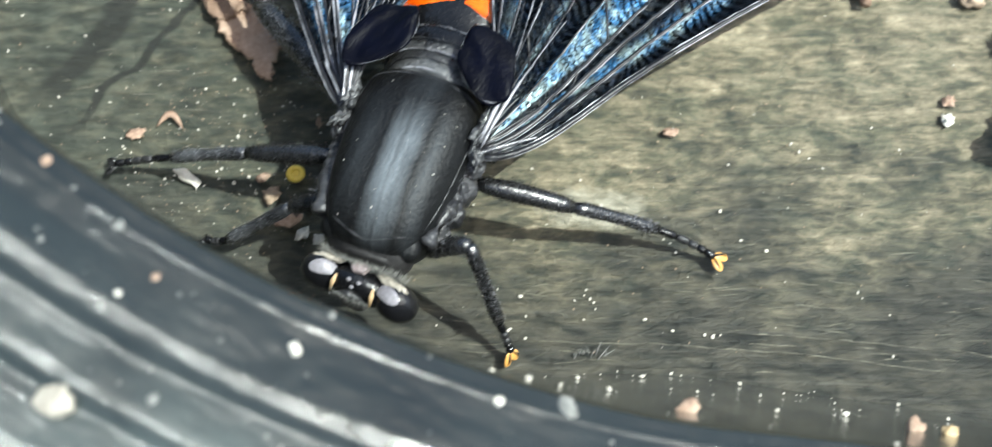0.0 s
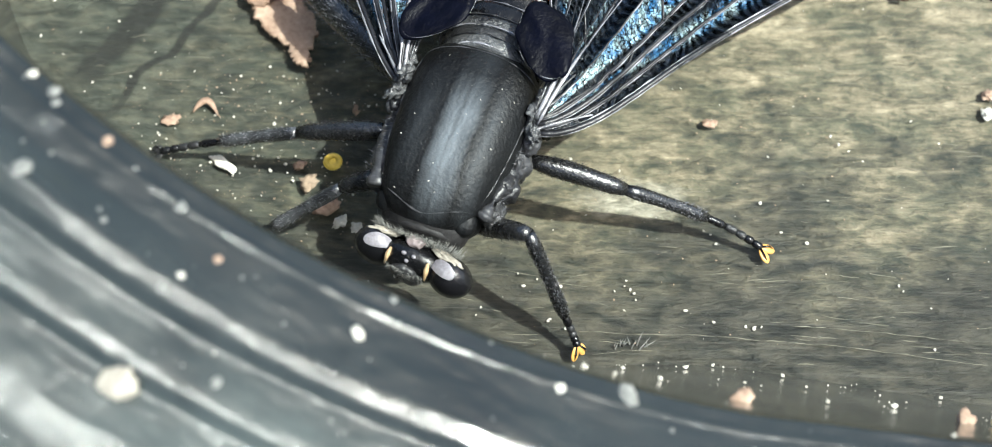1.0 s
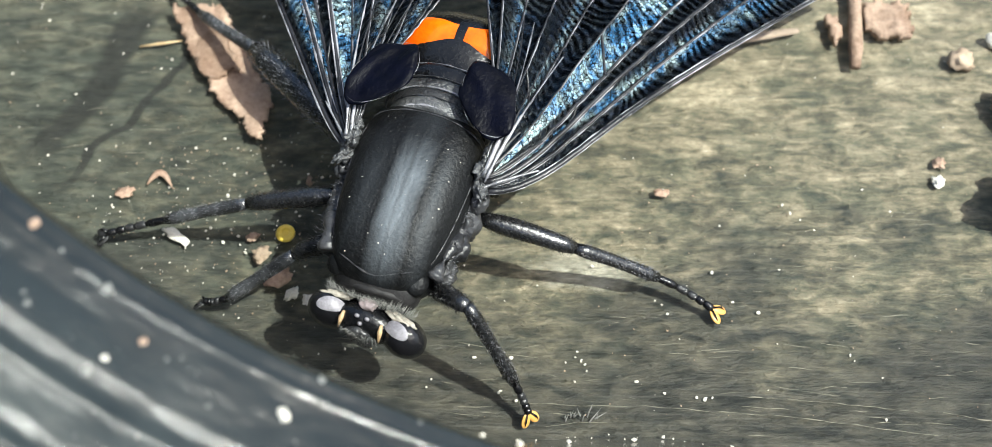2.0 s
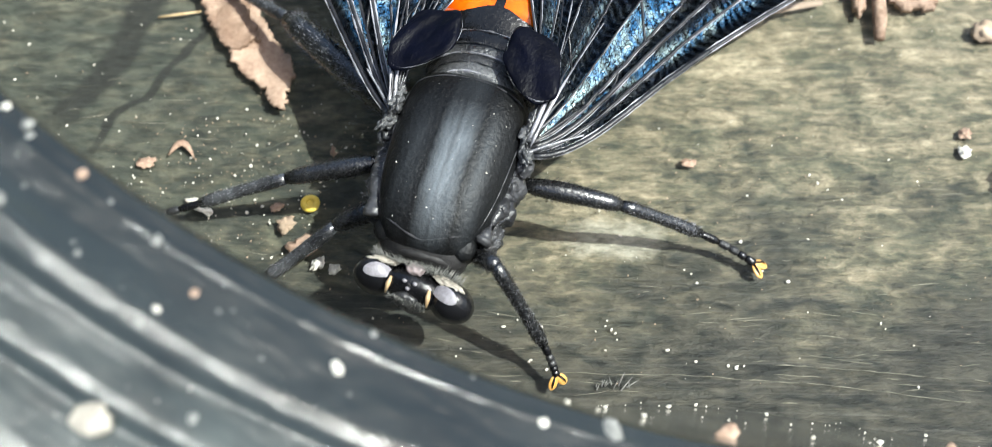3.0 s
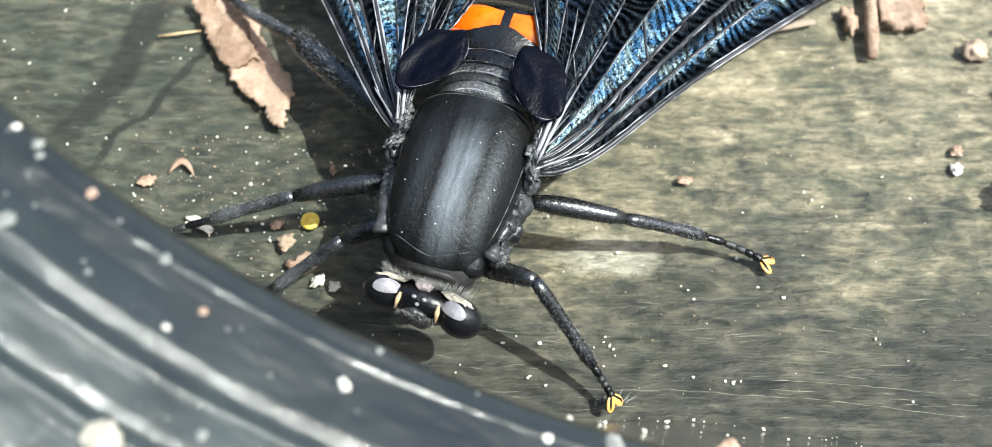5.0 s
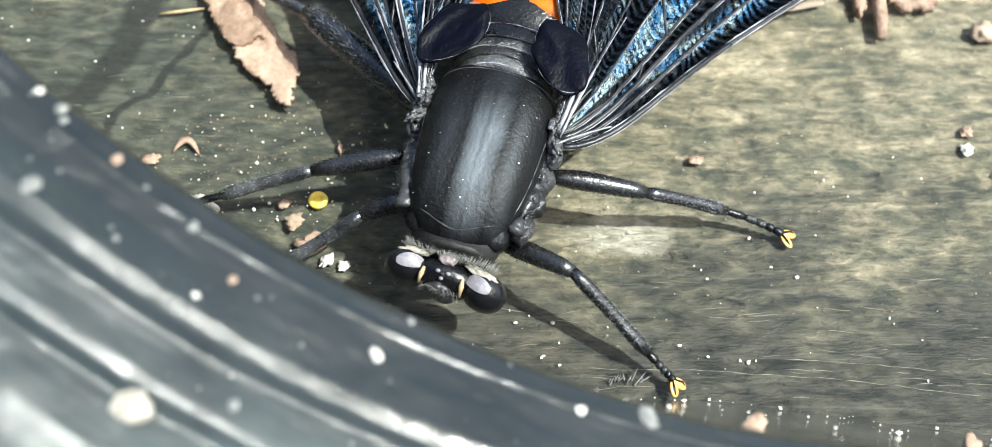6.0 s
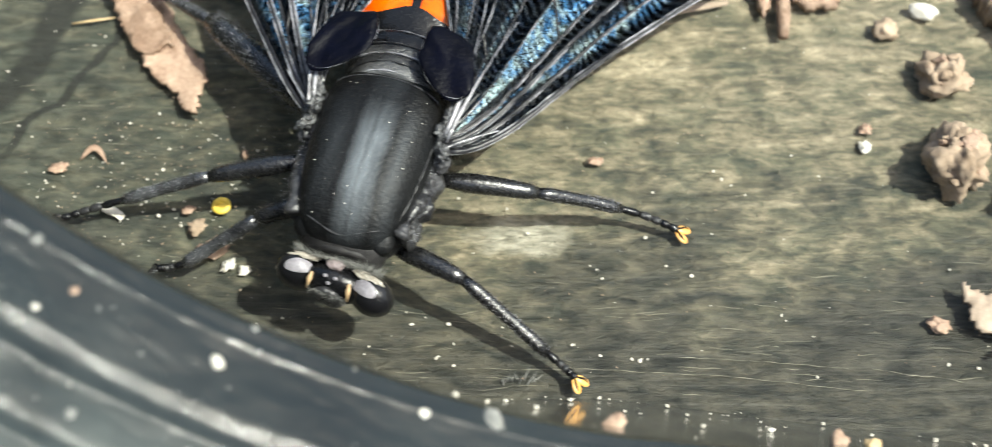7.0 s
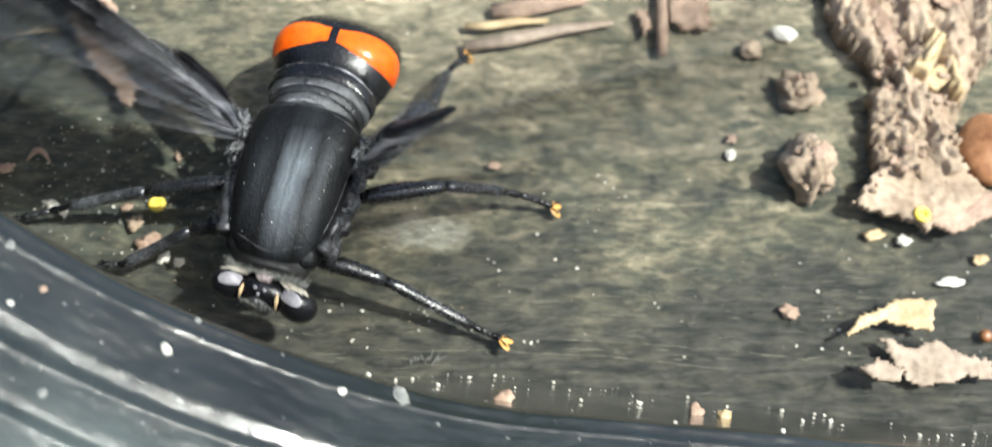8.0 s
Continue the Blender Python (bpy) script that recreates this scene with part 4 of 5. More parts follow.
ring_seed((0, 0, 0.0))
ring_seed((46.3, -1.6, 1.6))
bark_flake = thing("bark_flake", "two-layered brown bark flake lying on the wood", "bark", (0, 0, 0.4))
part("pale_layer", flake([(-6.6, 14.6), (-4.9, 14.4), (-3.4, 11.2), (-1.8, 9.0), (-1.6, 7.9), (-1.8, 5.6), (-2.4, 5.6), (-3.2, 7.3), (-4.0, 7.7), (-5.2, 9.0), (-6.0, 11.2)], 0.3, 0.02, 0.22, 3), PINK, bark_flake, "pale inner bark")
part("dark_layer", flake([(-8.2, 14.6), (-5.2, 14.5), (-4.3, 11.8), (-3.6, 10.3), (-4.6, 9.6), (-5.4, 9.6), (-6.5, 11.2)], 0.3, 0.02, 0.3, 6), BARK, bark_flake, "brown outer bark").location = (0, 0, 0.32 * MM)
litter("straw", tube([(-9.9, 12.2, 0.35), (-8.7, 12.3, 0.5), (-7.4, 12.6, 0.4)], [0.07, 0.1, 0.05], 6), STRAW, "thin pale straw fibre", "straw", (0, 0, 0))


def plate(cx, cy, rx, ry, turn, thick, seed, lift, tip=0.0, lean=0.0):
    """A flat broken plate with an angular outline, raised and tipped."""
    rng = random.Random(seed)
    n = rng.randint(7, 10)
    outline = []
    for k in range(n):
        a = 2 * math.pi * (k + rng.uniform(-0.3, 0.3)) / n
        r = rng.uniform(0.72, 1.12)
        x, y = rx * r * math.cos(a), ry * r * math.sin(a)
        outline.append((cx + x * math.cos(turn) - y * math.sin(turn), cy + x * math.sin(turn) + y * math.cos(turn)))
    bm = flake(outline, thick, 0.0, 0.16, seed, 0.16, 0.03)
    for v in bm.verts:
        v.co.z += lift + tip * (v.co.x - cx) + lean * (v.co.y - cy)
    return bm


# crumbling bark strip: ragged layers and crumbs under one Empty
def build_bark_strip():
    strip = thing("bark_strip", "crumbling brown bark strip lying across the wood", "bark", (0, 0, 0))
    part("body", flake([(43.0, 17.0), (54.0, 17.0), (53.0, 10.0), (50.6, 7.0), (48.9, 2.9), (50.0, 1.4), (47.4, 0.8), (45.2, 1.6), (44.6, 2.4), (44.3, 4.6), (44.9, 4.9), (44.7, 7.0), (45.8, 8.1), (45.4, 9.8), (44.2, 11.2), (43.4, 13.4)], 1.5, 0.0, 0.5, 8, 0.13, 0.13, 1.5, 0.4), SOIL, strip)
    # two crevices run down between standing ridges
    part("ridge", flake([(44.0, 17.0), (45.4, 17.0), (46.6, 12.6), (47.2, 10.0), (46.6, 9.2), (45.9, 10.4), (45.0, 13.2)], 2.3, 0.0, 0.35, 27, 0.13, 0.12, 0.9, 0.3), BARK, strip, "standing bark ridge")
    part("ridge", flake([(48.0, 17.0), (49.6, 17.0), (49.4, 13.4), (48.4, 10.6), (47.6, 11.4), (47.8, 14.0)], 2.4, 0.0, 0.35, 29, 0.13, 0.12, 0.9, 0.3), SOIL, strip, "standing bark ridge")
    part("ridge", flake([(46.4, 8.8), (47.4, 8.6), (47.8, 6.0), (47.0, 4.0), (46.2, 5.0), (46.5, 7.0)], 2.3, 0.0, 0.3, 35, 0.13, 0.14, 0.9, 0.3), SOIL, strip, "standing bark ridge")
    for k, (x, y, rx, ry, turn, high, tip, lean, mat) in enumerate((
            (46.0, 15.2, 1.1, 0.7, 0.5, 2.1, 0.25, 0.1, PINK), (50.8, 14.6, 1.6, 1.0, -0.3, 1.9, -0.2, 0.15, BARK), (45.4, 6.6, 0.8, 0.45, 0.9, 1.6, 0.4, -0.1, PINK),
            (45.6, 5.2, 0.7, 0.5, 0.2, 1.7, 0.3, 0.1, PINK), (48.3, 6.2, 0.9, 0.6, 0.4, 2.0, -0.2, 0.2, PINK), (49.2, 8.2, 1.2, 0.8, 0.4, 2.0, 0.1, 0.25, STRAW), (46.5, 3.3, 0.9, 0.5, 0.3, 1.8, 0.25, -0.1, SOIL))):
        part("plate", plate(x, y, rx, ry, turn, 0.16, 60 + k, high, tip, lean), mat, strip)
    part("torn_end", flake([(42.3, -0.6), (43.6, 0.8), (45.0, 2.6), (47.6, 2.8), (49.4, 1.8), (51.6, -0.2), (49.4, -1.0), (46.6, -2.4), (44.8, -1.5)], 0.5, 0.0, 0.25, 18, 0.15, 0.05, 0.22), SOIL, strip, "flat torn end").location = (0, 0, 1.05 * MM)
    part("flap", flake([(46.9, -2.2), (48.6, -0.9), (51.4, 0.2), (52.6, 0.2), (52.4, -0.9), (48.0, -2.8)], 0.3, 0.0, 0.15, 24, 0.15, 0.0), PINK, strip, "pinkish torn flap").location = (0, 0, 1.3 * MM)
    part("splinter", flake([(47.0, 8.4), (49.2, 11.6), (50.0, 11.0), (48.2, 7.8)], 2.9, 0.0, 0.2, 19, 0.13, 0.18, 0.4), STRAW, strip, "pale inner splinter")
    part("splinter", flake([(49.6, 9.8), (50.2, 9.6), (50.5, 6.9), (49.9, 6.9)], 2.7, 0.0, 0.15, 23, 0.13, 0.18, 0.4), STRAW, strip, "pale inner splinter")
    part("splinter", tube([(47.6, 8.2, 2.6), (48.6, 9.6, 3.2), (49.5, 10.9, 3.1)], [0.12, 0.26, 0.10], 7, 0.6), STRAW, strip, "pale inner splinter")
    rng = random.Random(5)
    for k in range(46):
        y = rng.uniform(-0.5, 15.0)
        edge = float(np.interp(y, [-2, 0, 3, 7, 10, 13, 16], [43.6, 43.6, 44.7, 45.0, 45.4, 43.8, 43.4]))
        x = edge + (rng.uniform(-0.3, 0.8) if k % 2 else rng.uniform(0.5, 4.4))
        r = rng.uniform(0.10, 0.34)
        part("crumb", ball((x, y, (1.3 if k % 2 else 1.9) + rng.uniform(0, 0.5)), (r, r * rng.uniform(0.6, 1.2), r * 0.7), turn=rng.uniform(0, 3), rough=0.7, seed=k, freq=1.7, seg=12, ring=8), rng.choice((SOIL, BARK, PINK, SOIL)), strip)
    return strip


build_bark_strip()


def build_clod(at, size, seed, label):
    clod = thing("soil_clod", label, "clod", at, "soil clods")
    part("core", ball((0, 0, size[2] * 0.7), size, rough=0.62, seed=seed, freq=1.5, seg=44, ring=28), SOIL, clod)
    rng = random.Random(seed)
    for k in range(34):
        a, f = rng.uniform(0, 6.28), rng.uniform(0.15, 1.0)
        r = rng.uniform(0.16, 0.52) * (1.1 - 0.45 * f)
        part("crumb", ball((math.cos(a) * size[0] * 0.92 * f, math.sin(a) * size[1] * 0.92 * f, size[2] * (0.55 + 1.05 * math.sqrt(max(0.0, 1 - f * f)))), (r, r * rng.uniform(0.7, 1.1), r * 0.7), turn=a, rough=0.7, seed=k, freq=1.7, seg=12, ring=8), rng.choice((SOIL, PINK, SOIL, SOIL)), clod)
    return clod


build_clod((39.9, 2.0, 0), (1.6, 2.0, 1.8), 4, "crumbly pale brown soil clod on the wood")
build_clod((40.3, 8.0, 0), (1.4, 1.2, 1.0), 6, "flat pale brown soil crumb beside the clod")
leaf_flake = litter("leaf_scrap", flake([(39.0, -5.3), (40.2, -5.9), (42.5, -5.2), (42.9, -6.7), (41.8, -8.3), (39.5, -8.0), (39.2, -7.0)], 0.28, 0.04, 0.3, 11), LEAF, "jagged pale brown leaf scrap", "leaf scrap", (0, 0, 0.6), "leaf scraps")
litter("leaf_scrap", flake([(40.5, -9.4), (41.5, -8.1), (44.3, -6.9), (46.1, -7.2), (45.8, -9.0), (44.7, -8.8), (43.0, -8.2), (41.6, -8.9)], 0.25, 0.10, 0.12, 12), STRAW, "curled straw-coloured leaf scrap", "leaf scrap", (0, 0, 0.9), "leaf scraps")
litter("leaf_scrap", flake([(42.7, -9.4), (44.6, -10.0), (46.2, -9.3), (47.0, -10.2), (49.2, -10.9), (48.6, -11.8), (44.6, -12.3), (43.3, -11.2)], 0.28, 0.04, 0.3, 13), LEAF, "dull brown leaf scrap with a torn edge", "leaf scrap", (0, 0, 0.6), "leaf scraps")
litter("leaf_scrap", flake([(40.8, -11.5), (41.8, -11.0), (43.6, -11.7), (43.0, -12.3), (41.4, -12.2)], 0.4, 0.0, 0.15, 14), LEAF, "small pinkish leaf scrap", "leaf scrap", (0, 0, 1.6), "leaf scraps")
litter("seed_husk", ball((52.0, 3.2, 1.3), (2.3, 2.5, 1.4), rough=0.12, seed=2, seg=32, ring=20), RUSSET, "glossy russet seed husk on the wood", "husk", (0, 0, 0))
litter("red_seed", ball((49.3, -9.0, 0.35), (0.42, 0.4, 0.38), rough=0.1, seed=3), RUSSET, "tiny dark red seed", "seed", (0, 0, 0))
for x0, y0, x1, y1, r, mat, lab in ((18.8, 13.0, 24.3, 13.5, 0.36, STRAW, "pale straw-coloured wood splinter"), (18.7, 11.4, 28.6, 13.4, 0.5, LEAF, "long pinkish brown wood splinter"), (20.6, 14.2, 27.0, 15.2, 0.7, BARK, "rough brown bark splinter")):
    litter("splinter", tube([(x0, y0, 0.5), (x0 * 0.7 + x1 * 0.3, y0 * 0.7 + y1 * 0.3 - 0.15, 0.62), (x0 * 0.35 + x1 * 0.65, y0 * 0.35 + y1 * 0.65 + 0.05, 0.6), (x1, y1, 0.45)], [r * 0.8, r, r * 0.85, r * 0.35], 7, 0.55), mat, lab, "splinter", (0, 0, 0), "splinters")
litter("twig", tube([(31.6, 10.8, 0.5), (31.75, 12.2, 0.65), (31.9, 14, 0.6), (32.1, 17, 0.6)], [0.30, 0.42, 0.40, 0.42], 9), BARK, "short upright brown twig stub lying on the wood", "twig", (0, 0, 0))
litter("bark_chip", flake([(32.4, 15.4), (34.9, 15.2), (35.0, 13.0), (33.2, 12.8), (32.5, 13.6)], 0.5, 0.0, 0.3, 31), BARK, "pale brown bark chip beside the twig", "bark", (0, 0, 0.3))
litter("bark_chip", flake([(30.2, 14.6), (31.0, 14.4), (31.1, 13.0), (30.5, 12.4)], 0.6, 0.0, 0.25, 33), PINK, "pinkish bark chip beside the twig", "bark", (0, 0, 0.2))
litter("white_chip", ball((40.0, 12.6, 0.45), (0.85, 0.5, 0.45), turn=-0.3, rough=0.3, seed=9), GRIT, "white mineral chip on the wood", "chip", (0, 0, 0))
litter("soil_clod", ball((37.6, 11.4, 0.4), (0.7, 0.6, 0.5), rough=0.5, seed=12, freq=1.8), SOIL, "small dark soil crumb", "clod", (0, 0, 0))

# crumbs beside the fly
for x, y, sx, sy, turn, mat, lab in (
        (-1.8, -0.2, 0.35, 0.25, 0.4, PINK, "pinkish crumb"), (-1.2, -1.3, 0.5, 0.4, 0.8, SOIL, "brown crumb"), (-0.2, -2.7, 0.75, 0.5, 0.3, PINK, "flat tan crumb"),
        (0.7, -3.6, 0.4, 0.28, 1.0, GRIT, "pale crumb"), (1.6, -3.9, 0.3, 0.26, 0.2, GRIT, "pale crumb"), (-9.2, 2.5, 0.45, 0.3, 0.2, PINK, "pinkish crumb"),
        (-6.0, -0.2, 0.85, 0.26, -0.6, GRIT, "elongated white crumb"), (1.0, 3.3, 0.14, 0.3, 0.1, PINK, "tiny orange crumb"), (35.6, 4.7, 0.36, 0.3, 0.0, PINK, "pinkish crumb"),
        (35.4, 3.5, 0.3, 0.36, 0.0, GRIT, "white crumb"), (20.4, 2.7, 0.35, 0.25, 0.0, PINK, "tan crumb"), (43.7, -2.1, 0.6, 0.35, 0.2, STRAW, "straw-coloured crumb"), (45.5, -2.6, 0.4, 0.35, 0.2, GRIT, "pale crumb"),
        (37.7, -7.3, 0.55, 0.4, -0.4, PINK, "pinkish crumb"), (50.1, -3.9, 0.5, 0.3, 0.2, STRAW, "straw-coloured crumb"), (47.9, -5.4, 0.8, 0.3, 0.1, GRIT, "pale crumb")):
    litter("crumb", ball((0, 0, sy * 0.6), (sx, sy, sy * 0.45), rough=0.75, seed=x, freq=1.9, seg=20, ring=12), mat, lab + " lying on the wood", "crumb", (x, y, 0), "crumbs", turn)
arch = [(-8.05 + 1.45 * f, 2.95 + 0.75 * math.sin(math.pi * f) - 0.2 * f, 0.25 + 0.2 * math.sin(math.pi * f)) for f in np.linspace(0, 1, 9)]
litter("curled_shred", tube(arch, [0.05, 0.12, 0.19, 0.22, 0.22, 0.2, 0.16, 0.1, 0.03], 7, 0.5), PINK, "curled pale brown leaf shred", "shred", (0, 0, 0))

# a tuft of short pale fibres standing on the damp wood
def tuft_root(r):
    return (r.gauss(15.9, 0.5), r.gauss(-10.2, 0.2), -0.15), (r.gauss(0.15, 0.2), r.gauss(0.2, 0.2), 1)


litter("fibre_tuft", hairs(12, 14, tuft_root, 0.95, 0.055), FILM, "tuft of short pale fibres standing on the damp wood", "fibre tuft", (0, 0, 0))

# long pale splits along the damp edge of the wood
for k, line in enumerate((((13.4, -9.35), (20.3, -9.5), (26.3, -9.95), (33.6, -10.8)), ((24.0, -8.9), (28.5, -9.2), (32.8, -9.6)), ((34.0, -9.6), (38.5, -10.3)))):
    way = []
    for f in np.linspace(0, len(line) - 1, 40):
        i = min(int(f), len(line) - 2)
        x, y = (line[i][n] + (line[i + 1][n] - line[i][n]) * (f - i) for n in (0, 1))
        y += 0.10 * noise.noise(Vector((x * 0.6, k, 1))) + 0.04 * noise.noise(Vector((x * 2.2, k, 4)))
        way.append((x, y, float(ground_height(np.array(x), np.array(y))) + 0.015))
    litter("wood_fibre", tube(way, [max(0.004, 0.016 + 0.05 * noise.noise(Vector((p[0] * 1.4, k, 8)))) for p in way], 5), FIBRE, "thin pale fibre lifted along the wood grain", "wood fibre", (0, 0, 0), "wood fibres")

# white sand grains
GRAIN = ball((0, 0, 0.5), (1, 0.85, 0.75), rough=0.35, seed=5, seg=9, ring=6)
grain = litter("sand_grain", GRAIN, GRIT, "white sand grain on the wood", "sand grain", (12.4, -7.0, 0), "sand grains")
grain.scale = (0.13, 0.11, 0.07)
grains = random.Random(77)
for x, y in ((12.7, -8.1), (11.2, -6.6), (11.9, -8.8), (12.7, -9.3), (18.8, -8.2), (21.8, -9.0), (22.6, -9.0), (29.7, -6.6), (29.9, -6.9), (23.9, -3.7), (25.2, -4.3), (22.9, -2.0), (31.3, 3.1), (15.5, -0.2), (16.6, -1.7),
             (-8.9, 2.4), (-3.5, 2.4), (-4.3, 1.8), (-2.6, -0.1), (-2.1, -1.1), (-11.9, 6.2), (-11.1, 4.6), (-8.0, 10.2), (-9.5, 9.7), (-2.1, 0.4), (-3.4, -0.5), (15.7, -6.9), (16.0, -7.1), (15.8, -6.6), (16.2, -7.3), (15.2, -7.2),
             (10.2, -6.3), (10.5, -7.0), (11.8, -8.9), (26.9, 2.1), (27.3, 1.6), (27.8, 1.2), (28.5, 0.6), (40.1, -8.4), (40.6, -8.4), (40.6, -9.6), (41.0, -9.9), (39.4, -9.6), (37.9, -9.4), (39.7, -5.9), (49.2, -4.7), (22.2, -9.1), (20.2, -8.8)):
    g = copy_thing(grain, Matrix.Translation((x * MM, y * MM, 0)) @ Matrix.Rotation(grains.uniform(0, 6), 4, "Z"))
    s0 = grains.uniform(0.06, 0.13)
    g.scale = (s0, s0 * grains.uniform(0.6, 1.0), s0 * 0.55)


def scatter(name, count, spot, low, high, material, label, category, seed):
    """Grit too fine to count, as one mesh."""
    rng = random.Random(seed)
    base = [Vector(p) for p in ((1, 0, 0), (0, 1, 0), (-1, 0, 0), (0, -1, 0), (0.1, 0.1, 0.8), (0, 0, -0.6))]
    tri = ((0, 1, 4), (1, 2, 4), (2, 3, 4), (3, 0, 4), (1, 0, 5), (2, 1, 5), (3, 2, 5), (0, 3, 5))
    verts, faces = [], []
    for _ in range(count):
        p = spot(rng)
        if p is None:
            continue
        r, a, n = low + (high - low) * rng.random() ** 2.2, rng.uniform(0, 6.28), len(verts)
        stretch = rng.uniform(0.6, 1.4)
        for b in base:
            q = Matrix.Rotation(a, 3, "Z") @ Vector((b.x * stretch, b.y, b.z)) * r * rng.uniform(0.8, 1.2)
            verts.append(tuple((Vector(p) + q) * MM))
        faces += [tuple(n + i for i in f) for f in tri]
    mesh = bpy.data.meshes.new(name)
    mesh.from_pydata(verts, [], faces)
    mesh.materials.append(material)
    return tagged(new(name, mesh), label, category, kind="stuff")


def on_wood(rng):
    if rng.random() < 0.45:
        return rng.gauss(-4, 5), rng.gauss(1.5, 4), 0.05
    return rng.uniform(-22, 56), rng.uniform(-10.5, 17), 0.05


scatter("floor_grit", 560, on_wood, 0.02, 0.10, GRIT, "fine white grit strewn over the wood", "grit", 1)
scatter("floor_dust", 900, on_wood, 0.02, 0.07, SOIL, "fine brown dust on the wood", "dust", 2)


def build_fibres():
    """Fine pale slivers along the grain, one mesh."""
    rng = random.Random(41)
    verts, faces = [], []
    for k in range(260):
        near = k % 3 == 0
        x, y = rng.uniform(-14, 52), (rng.uniform(-11.0, -6.0) if near else rng.uniform(-6.5, 17))
        long, wide, a = rng.uniform(0.3, 1.8), rng.uniform(0.010, 0.026), rng.gauss(-0.03, 0.08)
        n = len(verts)
        for i in range(5):
            f = i / 4 - 0.5
            px, py = x + f * long * math.cos(a), y + f * long * math.sin(a) + 0.03 * math.sin(4 * f + k)
            z = float(ground_height(np.array(px), np.array(py))) + 0.015
            w = wide * (1 - 1.6 * abs(f)) + 0.004
            verts += [(px * MM, (py - w) * MM, z * MM), (px * MM, py * MM, (z + w) * MM), (px * MM, (py + w) * MM, z * MM)]
        for i in range(4):
            for j in range(2):
                c = n + i * 3 + j
                faces.append((c, c + 3, c + 4, c + 1))
    mesh = bpy.data.meshes.new("wood_fibres")
    mesh.from_pydata(verts, [], faces)
    mesh.materials.append(FIBRE)
    return tagged(new("wood_fibres", mesh), "fine pale fibres lifted from the weathered wood grain", "wood fibres", kind="stuff")


build_fibres()


def on_rim(a, d):
    """A place on the dish's rim: the angle round it and the distance out from its lip."""
    swell = min(1.0, max(0.0, (d - 1.6) / 1.6))
    p, out = lip(a)
    rim = [s for s in rim_profile() if s[0] == "rim"]
    h = float(np.interp(d, [s[1] for s in rim], [s[2] for s in rim]))
    q = p + out * d
    return q.x, q.y, rim_height(p.x) + h + 0.55 * swell * swell * (3 - 2 * swell) * math.exp(-0.5 * ((math.degrees(a) - 238.5) / 3.5) ** 2)


def on_wall(a, f):
    """A place on the dish's inner wall: the angle and the share of the height."""
    p, out = lip(a)
    top = rim_height(p.x)
    q = p - out * (0.3 + wall_lean(p.x) * top * (1 - f))
    return q.x, q.y, top * f + 0.05


def rim_spot(rng):
    return on_rim(radians(rng.uniform(195, 300)), rng.uniform(-0.2, 11))


def wall_spot(rng):
    return on_wall(radians(rng.uniform(255, 318)), rng.betavariate(1.0, 1.2))


scatter("rim_dust", 380, rim_spot, 0.02, 0.16, FILM, "pale dust specks on the black rim", "dust", 3)
scatter("wall_grit", 110, wall_spot, 0.03, 0.16, GRIT, "white grit clinging to the dish wall", "grit", 4)
for spot, sx, mat, lab in ((on_rim(radians(244.0), 7.0), 0.78, IVORY, "pale cream crumb"), (on_wall(radians(267.5), 0.80), 0.48, PINK, "tan crumb"), (on_wall(radians(279.5), 0.62), 0.5, PINK, "pinkish crumb"), (on_wall(radians(281.3), 0.62), 0.4, STRAW, "straw-coloured crumb"),
                          (on_rim(radians(250.6), 1.7), 0.27, GRIT, "white crumb"), (on_rim(radians(238.3), 0.26), 0.26, PINK, "pinkish crumb"), (on_rim(radians(246.9), 5.46), 0.25, FILM, "greyish crumb"), (on_rim(radians(258.8), 0.76), 0.24, GRIT, "white crumb"), (on_rim(radians(243.67), 3.5), 0.24, FILM, "greyish crumb"),
                          (on_rim(radians(243.95), 2.88), 0.15, GRIT, "white crumb"), (on_rim(radians(242.2), 0.72), 0.24, FILM, "greyish crumb"), (on_rim(radians(244.6), 1.7), 0.18, PINK, "pinkish crumb"), (on_rim(radians(261.75), 0.24), 0.5, FILM, "greyish crumb"), (on_rim(radians(237.2), 2.96), 0.36, FILM, "greyish crumb"), (on_rim(radians(234.2), 0.0), 0.18, GRIT, "white crumb"), (on_rim(radians(235.3), 0.0), 0.26, FILM, "greyish crumb"), (on_rim(radians(235.7), 0.3), 0.2, FILM, "greyish crumb"), (on_rim(radians(251.2), -0.1), 0.17, FILM, "greyish crumb")):
    litter("rim_crumb", ball((0, 0, 0), (sx, sx * 0.8, sx * 0.35), rough=0.5, seed=spot[0], seg=16, ring=10), mat, lab + " stuck on the black dish", "crumb", spot, "rim crumbs", spot[0])


# ---- what moves ----
BODY = [  # seconds, where the body stands, and its turn (degrees)
    (0.0, 7.0, -2.4, 1.0, -2.0), (0.5, 7.25, -1.9, 1.0, -2.5), (1.0, 7.5, -1.7, 1.0, -2.5), (1.5, 7.42, -1.3, 0.9, -1.0), (2.8, 8.0, -0.75, 0.6, 0.3),
    (3.0, 8.1, -0.75, 0.5, 0.4), (3.5, 8.05, -1.25, 0.5, 0.4), (4.0, 8.28, -0.98, 0.5, 0.4), (4.5, 8.3, -0.72, 0.4, 0.5), (6.0, 8.8, -0.25, 0.0, 0.8),
    (6.5, 8.62, -0.32, 0.0, 1.2), (7.0, 8.8, -0.28, 0.0, 0.8), (7.5, 8.7, -0.2, 0.0, 1.2), (7.8, 9.0, 0.0, 0.0, 0.8), (7.9, 9.0, -0.8, 0.3, 1.0), (8.0, 8.9, -1.6, 0.6, 2.0)]
